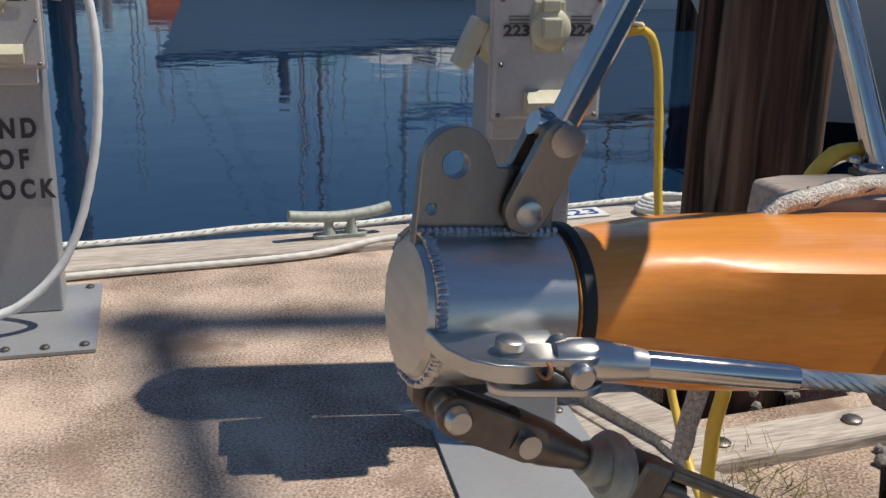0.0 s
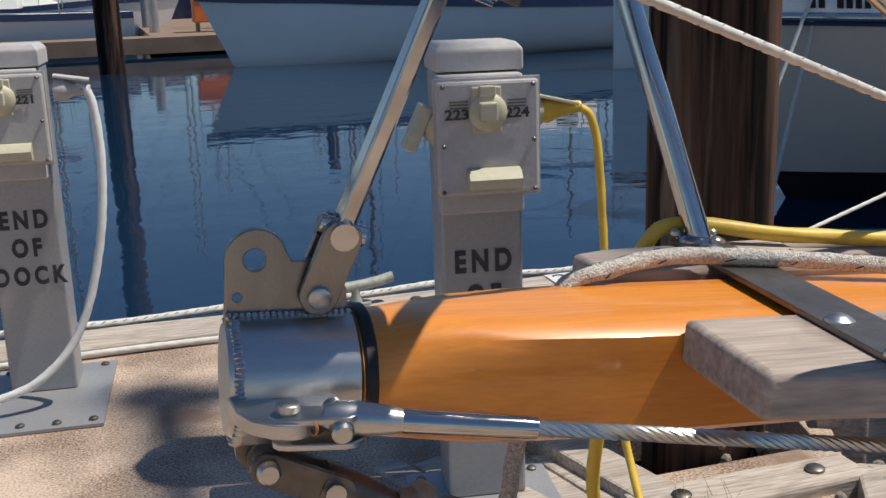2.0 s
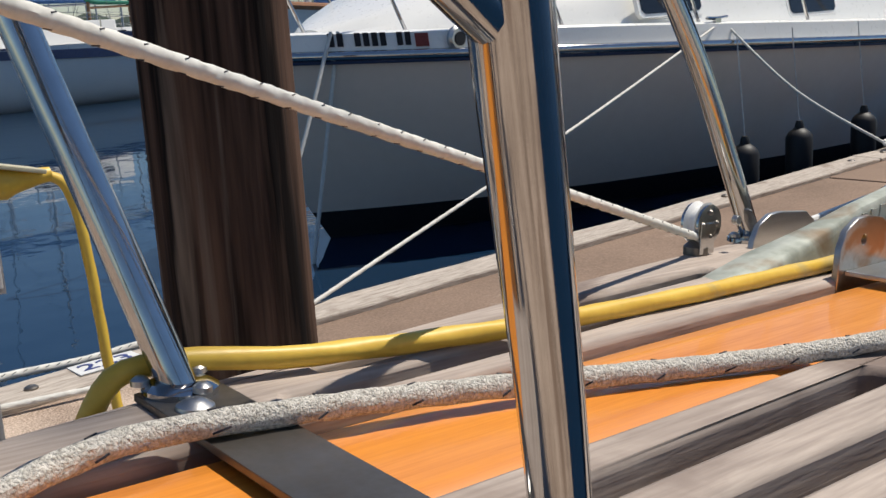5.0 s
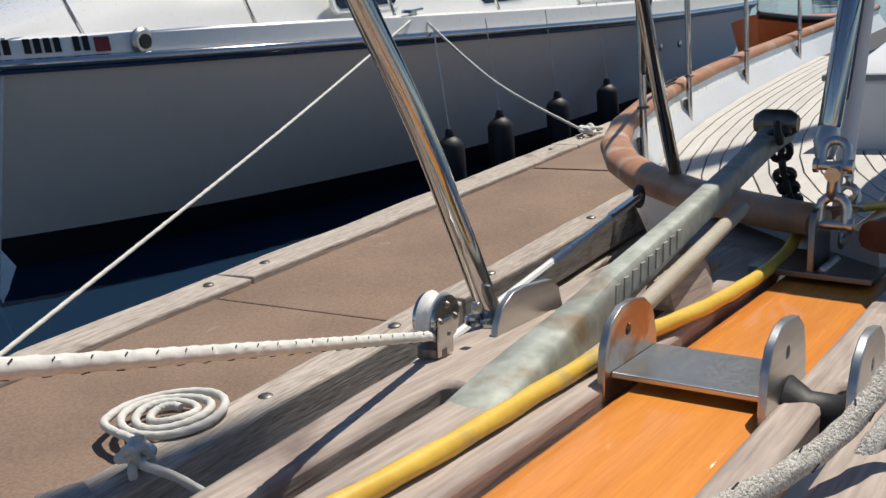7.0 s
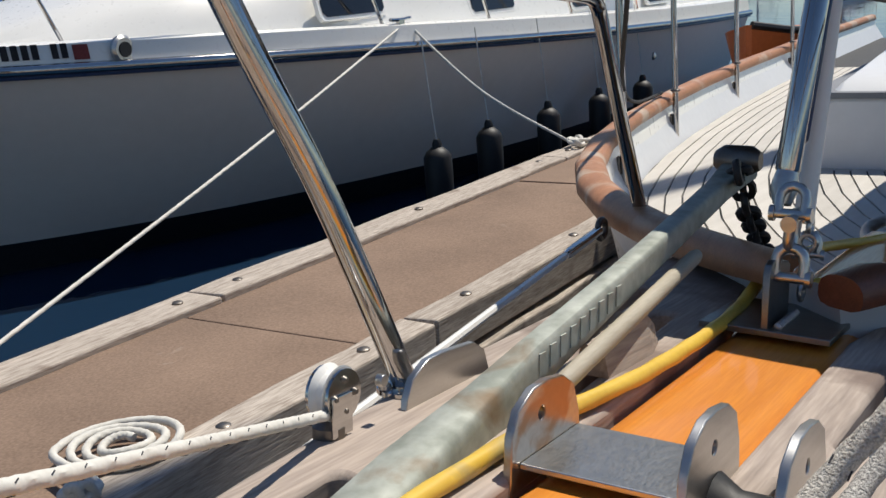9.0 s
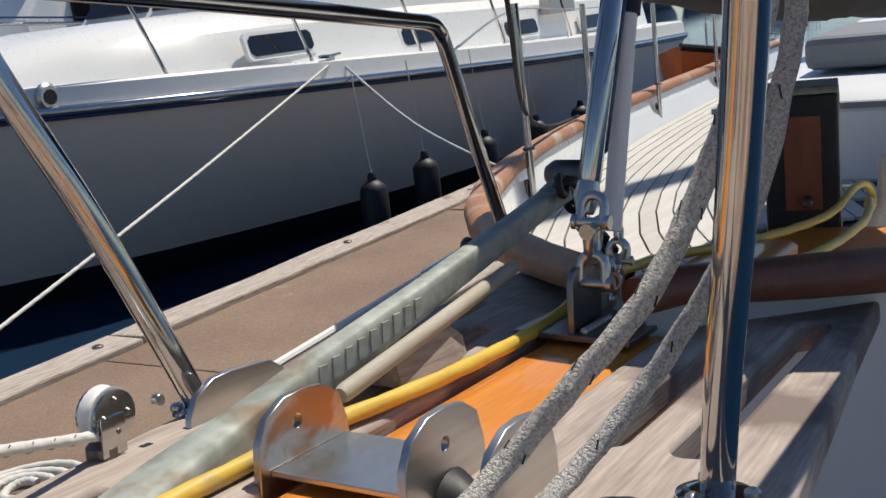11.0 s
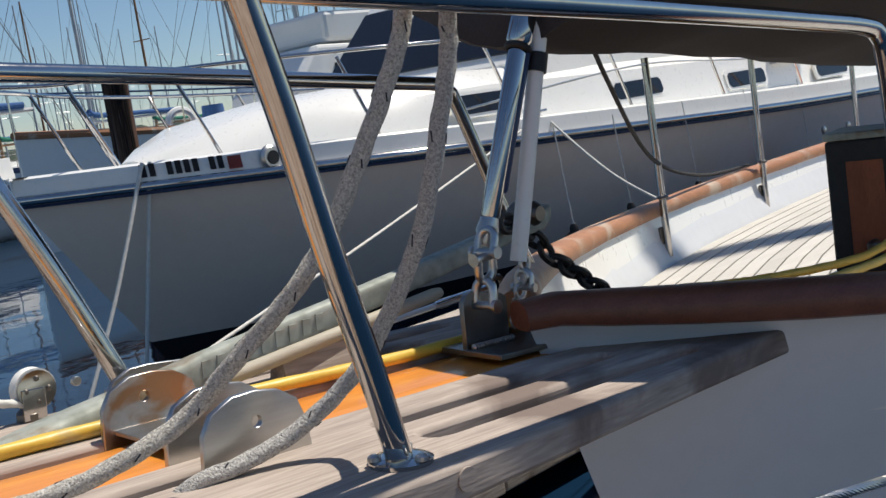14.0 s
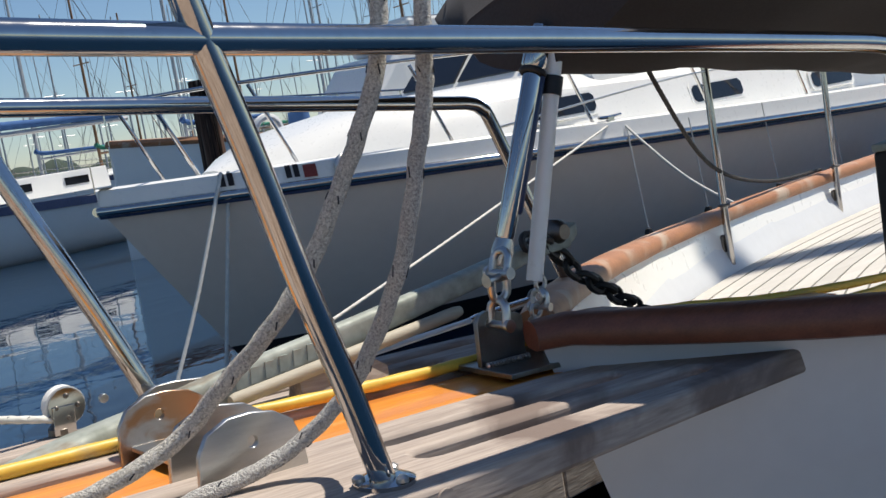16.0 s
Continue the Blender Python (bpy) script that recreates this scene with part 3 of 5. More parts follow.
cord = thing("power_plug", (0.99, 1.79, 0.765), "yellow shore power plug in the pedestal socket", "plug", frame_of=pose(0.01375, -0.0055, 0.055) @ Matrix.Diagonal((0.945, 0.945, 0.945, 1)))
part("boot", turned((0.985, 1.79, 0.765), (1.085, 1.785, 0.77), [(0, 0.022), (0.3, 0.026), (0.45, 0.02), (0.8, 0.013), (1, 0.011)], 14), YELLOW, cord)
part("collar", turned((0.978, 1.79, 0.765), (0.998, 1.79, 0.765), [(0, 0.03), (1, 0.03)], 14), IVORY, cord)
part("flap", box(0.985, 1.075, 1.76, 1.82, 0.795, 0.802, m=Matrix.Translation((0.985, 1.79, 0.8)) @ pose(0, 0, 0, 0, 14, 0) @ Matrix.Translation((-0.985, -1.79, -0.8))), IVORY, cord, smooth=False, bevel=0.002)
c2 = thing("power_plug", (0.06, 2.64, 0.765), "white cable plug with open cover in the pedestal socket", "plug", frame_of=Matrix.Translation((0.0, -0.01, 0.02)))
part("boot", turned((0.085, 2.66, 0.77), (0.17, 2.655, 0.765), [(0, 0.028), (0.3, 0.03), (0.5, 0.018), (1, 0.012)], 14), BOXPAINT, c2)
part("flap", box(0.085, 0.17, 2.63, 2.69, 0.80, 0.807, m=Matrix.Translation((0.085, 2.66, 0.8)) @ pose(0, 0, 0, 0, 10, 0) @ Matrix.Translation((-0.085, -2.66, -0.8))), BOXPAINT, c2, smooth=False, bevel=0.002)
rope("white_cable", [(0.15, 2.655, 0.766), (0.175, 2.65, 0.75), (0.188, 2.64, 0.68), (0.188, 2.62, 0.55), (0.165, 2.6, 0.38), (0.11, 2.58, 0.2), (0.03, 2.56, 0.09), (-0.1, 2.54, 0.03), (-0.4, 2.5, 0.016), (-1.0, 2.48, 0.014)], 0.0105, WHITEPAPER, "white shore power cable looping to the dock", "cable", lump=0.0, frame_of=Matrix.Translation((-0.012, -0.01, 0.03)))


# ---- own boat: hull, deck ----
def sheer(s, side):
    """The rail of the own boat at s metres behind the stem; side 1 is the dock side."""
    return Vector((1.948 + s, 0.58 + side * (1.665 * (1 - math.exp(-s / 1.72)) if side > 0 else 1.61 * (1 - math.exp(-s / 1.76))), 0.45 + 0.25 * math.exp(-s / 1.4)))


own = thing("sailboat", (2.2, 0.58, 0.3), "white sailing boat with teak deck and varnished rails", "sailboat")
STN = [0, 0.03, 0.08, 0.16, 0.28, 0.45, 0.7, 1.0, 1.4, 1.9, 2.5, 3.2, 4.0, 5.0, 6.2, 7.5, 9.0]


def hull_ring(s, fn, wl, keel, rake):
    a, b = fn(s, -1), fn(s, 1)
    cy, w, z = (a.y + b.y) / 2, (b.y - a.y) / 2, a.z
    out = []
    prof = ((1.0, 0.0), (0.96, 0.15), (0.905, 0.35), (0.83, 0.6), (0.74, 0.85), (0.45, 1.05), (0.0, 1.15))
    for k, d in prof:
        out.append(Vector((a.x + rake * d * 0.9, cy - w * k, z - (z - wl) * d)))
    for k, d in prof[-2::-1]:
        out.append(Vector((a.x + rake * d * 0.9, cy + w * k, z - (z - wl) * d)))
    return out


part("hull", loft([hull_ring(s, sheer, -0.42, -1, 0.45) for s in STN], closed=False), HULLWHITE, own, "white painted hull")
for side, mat, nm, first in ((-1, MAHOGANY, "dark varnished cap rail", 1), (1, WORNTEAK, "peeling varnished cap rail", 2)):
    rail = bmesh.new()
    pts = [sheer(s, side) + Vector((0, 0, 0.006)) for s in STN[first:]]
    if side < 0:
        pts.insert(0, pts[0] + Vector((-0.045, 0.022, 0.0)))
    rings = []
    for i, p in enumerate(pts):
        d = (pts[min(i + 1, len(pts) - 1)] - pts[max(i - 1, 0)]).normalized()
        n = Vector((0, 0, 1)).cross(d).normalized()
        full = min(1, 0.72 + 0.07 * i)
        rings.append([p + n * a * full + Vector((0, 0, b * full)) for a, b in ((-0.04, -0.012), (-0.039, 0.004), (-0.033, 0.015), (-0.022, 0.022), (-0.008, 0.025), (0.008, 0.025), (0.022, 0.022), (0.033, 0.015), (0.039, 0.004), (0.04, -0.012), (0.035, -0.022), (0.02, -0.027), (-0.02, -0.027), (-0.035, -0.022))])
    part("cap_rail", loft(rings, rail), mat, own, nm)
    inner = []
    for s in STN[3:]:
        p, q = sheer(s, side), sheer(s + 0.01, side)
        n = Vector((0, 0, 1)).cross((q - p).normalized()) * -side
        inner.append([p + n * 0.012, p + n * 0.03 - Vector((0, 0, 0.03)), p + n * 0.05 - Vector((0, 0, 0.17)), p + n * 0.07 - Vector((0, 0, 0.19))])
    part("bulwark", loft(inner, closed=False), GEL, own, "white inner bulwark")
deck = [[sheer(s, -1) + Vector((0, 0.04 + 0.11 * math.exp(-s / 0.9), -0.176)), sheer(s, -1).lerp(sheer(s, 1), 0.5) + Vector((0, 0, -0.165)), sheer(s, 1) + Vector((0, -0.04 - 0.11 * math.exp(-s / 0.9), -0.176))] for s in STN[4:]]
deck_bed = part("deck", loft(deck, closed=False), CAULK, own, "teak planked deck with black caulking")
for k in range(26):
    for side in (1, -1):
        if side == -1 and k > 10:
            continue
        row = []
        for s in (0.35, 0.6, 0.9, 1.2, 1.5, 1.9, 2.3, 2.8, 3.4, 4.2, 5.2, 6.4):
            p, q = sheer(s, side), sheer(s + 0.02, side)
            n = Vector((0, 0, 1)).cross((q - p).normalized()) * -side
            o0, o1 = 0.09 + 0.052 * k, 0.09 + 0.052 * k + 0.046
            a, b = p + n * o0, p + n * o1
            if (b.y - 0.58) * side < 0.02:
                continue
            z = sheer(s, side).z - 0.168
            row.append([(a.x, a.y, z - 0.01), (a.x, a.y, z), (b.x, b.y, z), (b.x, b.y, z - 0.01)])
        if len(row) > 1:
            part("deck_plank", loft(row), DECKTEAK, deck_bed, smooth=False)


def stanchion(s, side=1):
    p = sheer(s, side)
    d = (sheer(s + 0.02, side) - p).normalized()
    n = Vector((0, 0, 1)).cross(d) * -side
    foot = p + n * 0.06 + Vector((0, 0, -0.15))
    ob = thing("stanchion", tuple(foot), "stainless lifeline stanchion bolted inside the bulwark", "stanchion", group="lifeline stanchions")
    part("post", rod(foot, foot + Vector((-0.01, 0, 0.66)), 0.0125), STEEL, ob)
    part("foot_plate", box(-0.02, 0.02, -0.006, 0.006, 0.0, 0.1, m=Matrix.Translation(foot + n * -0.018) @ d.to_track_quat("X", "Z").to_matrix().to_4x4()), DARKSTEEL, ob, smooth=False, bevel=0.004)
    part("cap_ring", torus(foot + Vector((0, 0, 0.2)), (0, 0, 1), 0.016, 0.005), DARKSTEEL, ob)
    return foot


feet = [stanchion(s) for s in (1.98, 3.18, 4.5, 5.9)]
for hgt in (0.64,):
    rope("lifeline", [BOW @ Vector((2.248, 1.057, 1.33))] + [f + Vector((0, 0, hgt)) for f in feet], 0.0025, BRUSHED, "thin stainless lifeline wire", "lifeline", lump=0)
rope("flecked_line", [Vector((3.08, 1.27, 1.17)), Vector((3.3, 1.37, 0.98)), Vector((3.85, 1.62, 0.70)), Vector((4.5, 1.84, 0.56)), Vector((5.1, 1.97, 0.52))], 0.0065, DARKROPE, "black and white flecked line drooping to the rail", fleck=0.018)
bow_chain = thing("anchor_chain", (2.08, 0.70, 0.80), "black tarnished anchor chain leading over the bow", "chain")
run = smooth_path([(2.10, 0.735, 0.79), (2.17, 0.752, 0.775), (2.24, 0.765, 0.715), (2.34, 0.78, 0.655), (2.46, 0.80, 0.585), (2.58, 0.825, 0.51), (2.70, 0.85, 0.43), (2.78, 0.86, 0.36)], 8)
LINK = bmesh.new()
tube([(0.021 * math.copysign(1, math.cos(a)) * (abs(math.cos(a)) ** 0.6), 0.0125 * math.sin(a), 0) for a in (2 * math.pi * k / 14 for k in range(15))], 0.0055, 7, LINK, curved=False)
gone, turned_over = 0.0, False
for p, q in zip(run, run[1:]):
    gone += (q - p).length
    if gone > 0.029:
        gone, turned_over = 0.0, not turned_over
        bm = LINK.copy()
        bm.transform(Matrix.Translation(p) @ (q - p).to_track_quat("X", "Z").to_matrix().to_4x4() @ pose(0, 0, 0, 80 if turned_over else -10, 0, 0))
        part("link", bm, BLACKPAINT, bow_chain)
LINK.free()

mast = thing("mast", (8.03, 0.6, 0.6), "varnished wooden mast with a yard on the sailing boat's deck", "mast")
part("spar", rod((8.03, 0.6, 0.6), (8.03, 0.6, 15.1), 0.11, 0.085, 14), SPRUCE, mast)
part("yard", rod((8.03, 0.72, 14.95), (8.07, -1.1, 14.95), 0.075, 0.06, 12), SPRUCE, mast)

cabin = thing("cabin_trunk", (5.2, 0.6, 0.28), "white cabin trunk with grey canvas covered hatch", "cabin")
cr = []
for x, hw, z in ((4.55, 0.62, 0.26), (4.57, 0.62, 0.56), (4.64, 0.60, 0.615), (4.85, 0.58, 0.64), (8.5, 0.8, 0.66)):
    cr.append([(x, 0.60 - hw - (0.03 if z < 0.3 else 0), 0.2), (x, 0.60 - hw, z - 0.06), (x, 0.60 - hw + 0.06, z), (x, 0.60 + hw - 0.06, z), (x, 0.60 + hw, z - 0.06), (x, 0.60 + hw + (0.03 if z < 0.3 else 0), 0.2)])
part("trunk", loft(cr), HULLWHITE, cabin, bevel=0.02)
part("stripe", box(4.56, 8.4, -0.06, 1.24, 0.565, 0.585), GREYCANVAS, cabin, "grey stripe below the roof edge", smooth=False)
part("hatch_cover", box(4.95, 5.8, 0.15, 1.0, 0.66, 0.78), GREYCANVAS, cabin, "grey canvas hatch cover", smooth=False, bevel=0.03)
part("portlight", turned((4.57, 0.35, 0.45), (4.535, 0.35, 0.45), [(0, 0.075), (0.8, 0.075), (1, 0.06)], 20), RUBBER, cabin, "round black portlight")

samson = thing("samson_post", (3.16, 0.70, 0.28), "square black timber mooring post with red panel and green copper cap", "mooring post")
SM = Matrix.Translation((3.25, 0.668, 0.025)) @ pose(0, 0, 0, 0, 0, 10) @ Matrix.Diagonal((1.15, 1.15, 1, 1))
part("post", box(-0.066, 0.066, -0.066, 0.066, 0.26, 0.745, m=SM), BLACKPAINT, samson, smooth=False, bevel=0.005)
part("panel", box(-0.069, -0.06, -0.035, 0.03, 0.5, 0.70, m=SM), REDBROWN, samson, "worn red panel", smooth=False)
# thin white slab over the post's -y face, paler than its body
part("side_face", box(-0.05, 0.067, -0.069, -0.06, 0.3, 0.74, m=SM), HULLWHITE, samson, "pale side face", smooth=False)
part("cap", box(-0.068, 0.068, -0.068, 0.068, 0.746, 0.762, m=SM), GALV, samson, "pale green copper cap", smooth=False, bevel=0.003)
part("pin", turned(SM @ Vector((-0.07, -0.01, 0.52)), SM @ Vector((-0.1, -0.01, 0.52)), [(0, 0.012), (0.8, 0.012), (1, 0.007)], 10), DARKSTEEL, samson)
part("heel_block", box(-0.1, 0.5, -0.16, 0.1, 0.26, 0.46, m=Matrix.Translation((2.72, 0.60, 0)) @ pose(0, 0, 0, 0, -3, 4)), VARNISH, samson, "varnished bowsprit heel", smooth=False, bevel=0.01)
rope("bow_line", [(3.25 + 0.125 * math.cos(k), 0.668 + 0.125 * math.sin(k), 0.46 - 0.012 * k) for k in [0.5 * j for j in range(20)]] + [(3.26, 0.52, 0.5), (3.26, 0.50, 0.62), (3.26, 0.48, 0.55), (3.26, 0.46, 0.42), (3.35, 0.31, 0.36), (3.6, 0.06, 0.32)], 0.014, LINE, "white three-strand mooring line round the post")
alone("deck_vent_plate", box(2.95, 3.12, 0.95, 1.07, 0.335, 0.345), BRUSHED, "small square steel deck plate", "deck plate", smooth=False, bevel=0.004)

# furled staysail on its boom under a dark cover
cover = thing("sail_cover", tuple(BOW @ Vector((2.0, 0.66, 1.45))), "furled staysail under a dark brown cover", "sail cover")
rings = []
for i in range(26):
    u = i / 25
    x = 1.985 + 2.6 * u
    fall = min(max((u - 0.36) / 0.24, 0), 1)
    w = 0.47 * min(1, 0.4 + 8 * u) * (1 - 0.66 * fall)
    h = 0.16 * min(1, 0.4 + 6 * u) * (1 - 0.3 * fall)
    zc = 1.402 + h * 0.9 + 0.02 * u + 0.012 * math.sin(9 * u)
    yc = 0.64 + 0.1 * fall
    ring_at = []
    for k in range(30):
        t = 2 * math.pi * k / 30
        y = yc + w * math.cos(t) * (1 + 0.05 * math.sin(7 * t + 23 * u))
        z = zc + h * math.sin(t) * (1 + 0.06 * math.sin(5 * t + 31 * u)) + 0.4 * max(0.66 - y, 0)
        ring_at.append(BOW @ Vector((x, y, z)))
    rings.append(ring_at)
part("canvas", loft(rings), CANVAS, cover)
part("grommet", torus(BOW @ Vector((2.2, 0.60, 1.50)), (0, 1, 0), 0.012, 0.004), BRUSHED, cover)


# ---- bowsprit ----
AX = 0.652
sprit = thing("bowsprit", (0.29, AX, 0.95), "varnished orange wooden bowsprit with steel end cap", "bowsprit", frame_of=BOW)
rings = []
NSEG = 32
for x in (0.285, 0.30, 0.33, 0.37, 0.42, 0.47, 0.52, 0.56, 0.7, 1.2, 1.80, 2.6):
    k = min(max((x - 0.29) / 0.24, 0), 1)
    k = k * k * (3 - 2 * k)
    hw, top, bot = 0.050 + 0.0135 * k, 0.9935 + 0.0015 * k, 0.8955 + 0.0055 * k
    cz, hz = (top + bot) / 2, (top - bot) / 2
    e = 2 + 16 * k
    row = []
    for i in range(NSEG):
        a = 2 * math.pi * (i + 0.5) / NSEG
        c, s_ = math.cos(a), math.sin(a)
        q = (abs(c) ** e + abs(s_) ** e) ** (-1 / e)
        row.append((x, AX + 0.009 * (1 - k) + hw * c * q, cz + hz * s_ * q))
    rings.append(row)
part("spar", loft(rings), VARNISH, sprit)
CY, CZ, CR = 0.662, 0.9445, 0.0500
capm = part("end_cap", turned((0.194, CY, CZ), (0.286, CY, CZ), [(0, CR - 0.006), (0.03, CR - 0.001), (0.07, CR), (0.97, CR), (1, CR - 0.003)], 48), BRUSHED, sprit, "welded stainless steel end cap")
part("end_disc", turned((0.190, CY, CZ), (0.197, CY, CZ), [(0, CR - 0.009), (0.5, CR - 0.006), (1, CR - 0.006)], 40), BRUSHED, capm)
bm = bmesh.new()
for k in range(84):
    a = 2 * math.pi * k / 84
    c = Vector((0.197 + random.uniform(-0.001, 0.001), CY + (CR - 0.002) * math.cos(a), CZ + (CR - 0.002) * math.sin(a)))
    turned(c - Vector((0.004, 0, 0)), c + Vector((0.004, 0, 0)), [(0, 0.0012), (0.3, 0.0026), (0.7, 0.0026), (1, 0.0012)], 6, bm)
part("weld_bead", bm, WELD, capm, "rippled weld bead", kind="stuff")
part("rubber_band", turned((0.2855, CY, CZ), (0.2965, CY, CZ), [(0, CR + 0.0005), (0.2, CR + 0.003), (0.8, CR + 0.003), (1, CR + 0.0005)], 40), RUBBER, sprit, "black rubber sealing band")
# eye plate standing on the cap
outline = [(0.190, 0.985)] + [(0.2125 + 0.0225 * math.cos(a), 1.0365 + 0.0225 * math.sin(a)) for a in (math.pi - 0.26 * k for k in range(12))] + [(0.2385, 1.0345), (0.256, 1.035), (0.270, 1.030), (0.28, 1.012), (0.281, 0.985)]
eye_m = Matrix.Translation((0, CY - 0.004, 0)) @ pose(0, 0, 0, 90, 0, 0)
eyep = part("eye_plate", plate(outline, [ring(0.2115, 1.036, 0.0085), ring(0.199, 1.008, 0.0035, 10), ring(0.258, 1.011, 0.008)], 0.009, eye_m), PLATE, capm, "upright eye plate with lifting hole", bevel=0.0008)
bm = bmesh.new()
for k in range(20):
    for sy in (-1, 1):
        c = Vector((0.193 + 0.0046 * k, CY + sy * 0.0065, 0.9945))
        turned(c - Vector((0.003, 0, 0)), c + Vector((0.003, 0, 0)), [(0, 0.0014), (0.3, 0.0032), (0.7, 0.0032), (1, 0.0014)], 6, bm)
part("weld_bead", bm, WELD, capm, "weld bead", kind="stuff")

# stay toggle and lower link plate
tog = thing("stay_toggle", (0.258, CY, 1.011), "stainless toggle and stay link on the eye plate", "toggle", frame_of=BOW)
way = Vector((0.31, -0.13, 0.94)).normalized()
across = Vector((0, 1, 0)).cross(way).normalized()
TM = Matrix.Translation((0.258, CY, 1.011)) @ Matrix((across, way.cross(across), way)).transposed().to_4x4()
for y0 in (-0.014, 0.007):
    o = [(0.0145 * math.cos(a), 0.0145 * math.sin(a)) for a in (math.pi + math.pi * k / 10 for k in range(11))] + [(0.0145, 0.05), (0.011, 0.058), (-0.011, 0.058), (-0.0145, 0.05)]
    part("cheek", plate(o, [], 0.007, TM @ Matrix.Translation((0, y0, 0)) @ pose(0, 0, 0, 90, 0, 0)), PLATE, tog, bevel=0.0012)
part("pin", turned(TM @ Vector((0, -0.019, 0)), TM @ Vector((0, 0.019, 0)), [(0, 0.007), (0.03, 0.0085), (0.97, 0.0085), (1, 0.007)], 18), BRUSHED, tog)
part("barrel", rod(TM @ Vector((0, -0.017, 0.05)), TM @ Vector((0, 0.017, 0.05)), 0.0105), STEEL, tog)
part("clevis_pin", rod(TM @ Vector((-0.018, 0, 0.05)), TM @ Vector((0.018, 0, 0.05)), 0.008), STEEL, tog)
part("link_bar", box(-0.0065, 0.0065, -0.0105, 0.0105, 0.04, 0.2385, m=TM), STEEL, tog, "square polished link bar", smooth=False, bevel=0.0025)

# furling drum
DM = TM @ Matrix.Translation((0, 0, 0.022))
drum = thing("furling_drum", tuple(DM @ Vector((0, 0, 0.25))), "stainless jib furling drum with guard cage", "furling drum", frame_of=BOW)
drum["at"] = tuple(DM @ Vector((0, 0, 0.25)))
part("base_plate", box(-0.085, 0.075, -0.032, 0.032, 0.252, 0.258, m=DM), BRUSHED, drum, smooth=False, bevel=0.001)
part("bracket", box(-0.045, 0.034, -0.028, 0.028, 0.222, 0.251, m=DM), STEEL, drum, smooth=False, bevel=0.002)
part("bracket_lip", box(-0.04, 0.03, -0.032, 0.032, 0.2175, 0.2215, m=DM), STEEL, drum, smooth=False, bevel=0.001)
part("bracket_end", box(0.0345, 0.05, -0.026, 0.026, 0.224, 0.251, m=DM), DARKSTEEL, drum, smooth=False, bevel=0.001)
part("nut", turned(DM @ Vector((0.042, -0.026, 0.238)), DM @ Vector((0.042, -0.032, 0.238)), [(0, 0.006), (0.8, 0.006), (1, 0.004)], 6), DARKSTEEL, drum, smooth=False)
part("lower_flange", turned(DM @ Vector((-0.02, 0, 0.2585)), DM @ Vector((-0.02, 0, 0.268)), [(0, 0.056), (0.7, 0.058), (1, 0.054)], 32), STEEL, drum)
part("spool", turned(DM @ Vector((-0.02, 0, 0.268)), DM @ Vector((-0.02, 0, 0.335)), [(0, 0.034), (0.1, 0.036), (0.9, 0.036), (1, 0.034)], 28), STEEL, drum)
for k in range(6):
    part("line_turn", torus(DM @ Vector((-0.02, 0, 0.273 + 0.0095 * k)), DM.to_3x3() @ Vector((0.03, 0, 1)), 0.041, 0.005, None, 28, 7), LINE, drum, "turn of white furling line")
part("upper_flange", turned(DM @ Vector((-0.02, 0, 0.335)), DM @ Vector((-0.02, 0, 0.342)), [(0, 0.056), (0.7, 0.058), (1, 0.056)], 32), STEEL, drum)
part("guard_tube", turned(DM @ Vector((0.024, -0.012, 0.2585)), DM @ Vector((0.024, -0.012, 0.45)), [(0, 0.022), (0.03, 0.028), (0.97, 0.028), (1, 0.024)], 24), STEEL, drum, "round polished guard tube")
part("guard_strip", box(0.058, 0.074, -0.02, 0.02, 0.252, 0.45, m=DM), DARKSTEEL, drum, smooth=False, bevel=0.002)
part("luff_tube", rod(DM @ Vector((-0.02, 0, 0.342)), DM @ Vector((0, 0, 3.5)), 0.017), ALLOY, drum)

# far side stay to the rail
stay = thing("whisker_stay", (2.44, 1.08, 0.6), "stainless wire stay running outside the platform to the boat rail", "stay")
sa, sz = Vector((0.33, 0.745, 0.705)), Vector((2.43, 1.075, 0.615))
# plain white over its whole length, unlike the steel swage
part("wire", tube([sa, sz], 0.0055, 8, curved=False), GEL, stay, "white wire")
part("swage", turned(sz, sz.lerp(sa, 0.09), [(0, 0.009), (0.08, 0.0085), (0.9, 0.0085), (1, 0.006)], 14), STEEL, stay)
part("rail_eye", torus(sz + Vector((0.015, 0, 0)), (0, 1, 0), 0.016, 0.006), DARKSTEEL, stay)

# side lug, fork, swage, whisker stay
SP, FP = Vector((0.224, 0.580, 0.945)), Vector((0.252, 0.568, 0.949))
lug = thing("whisker_stay", (0.217, 0.572, 0.95), "stainless wire stay with forged fork on the cap lug", "stay", frame_of=BOW)
part("cap_lug", plate([(0.184, 0.61), (0.187, 0.582), (0.195, 0.566), (0.208, 0.556), (0.222, 0.553), (0.236, 0.556), (0.248, 0.567), (0.256, 0.585), (0.262, 0.61)], [], 0.011, pose(0.004, 0.010, 0.947)), BRUSHED, lug, bevel=0.001)
part("lug_pin", turned(SP - Vector((0, 0, 0.02)), SP + Vector((0, 0, 0.012)), [(0, 0.006), (0.8, 0.006), (0.82, 0.0085), (0.97, 0.0085), (1, 0.007)], 16), BRUSHED, lug)
tow = Vector((2.45, 0.15, 0.83)) - FP
tow.normalize()
FM = Matrix.Translation(SP) @ (FP - SP).to_track_quat("X", "Z").to_matrix().to_4x4()
for z in (0.004, -0.014):
    part("toggle_plate", plate(slot(0.0, 0.04, 0, 0, 0.025), [], 0.005, FM @ Matrix.Translation((0, 0, z))), BRUSHED, lug, bevel=0.001)
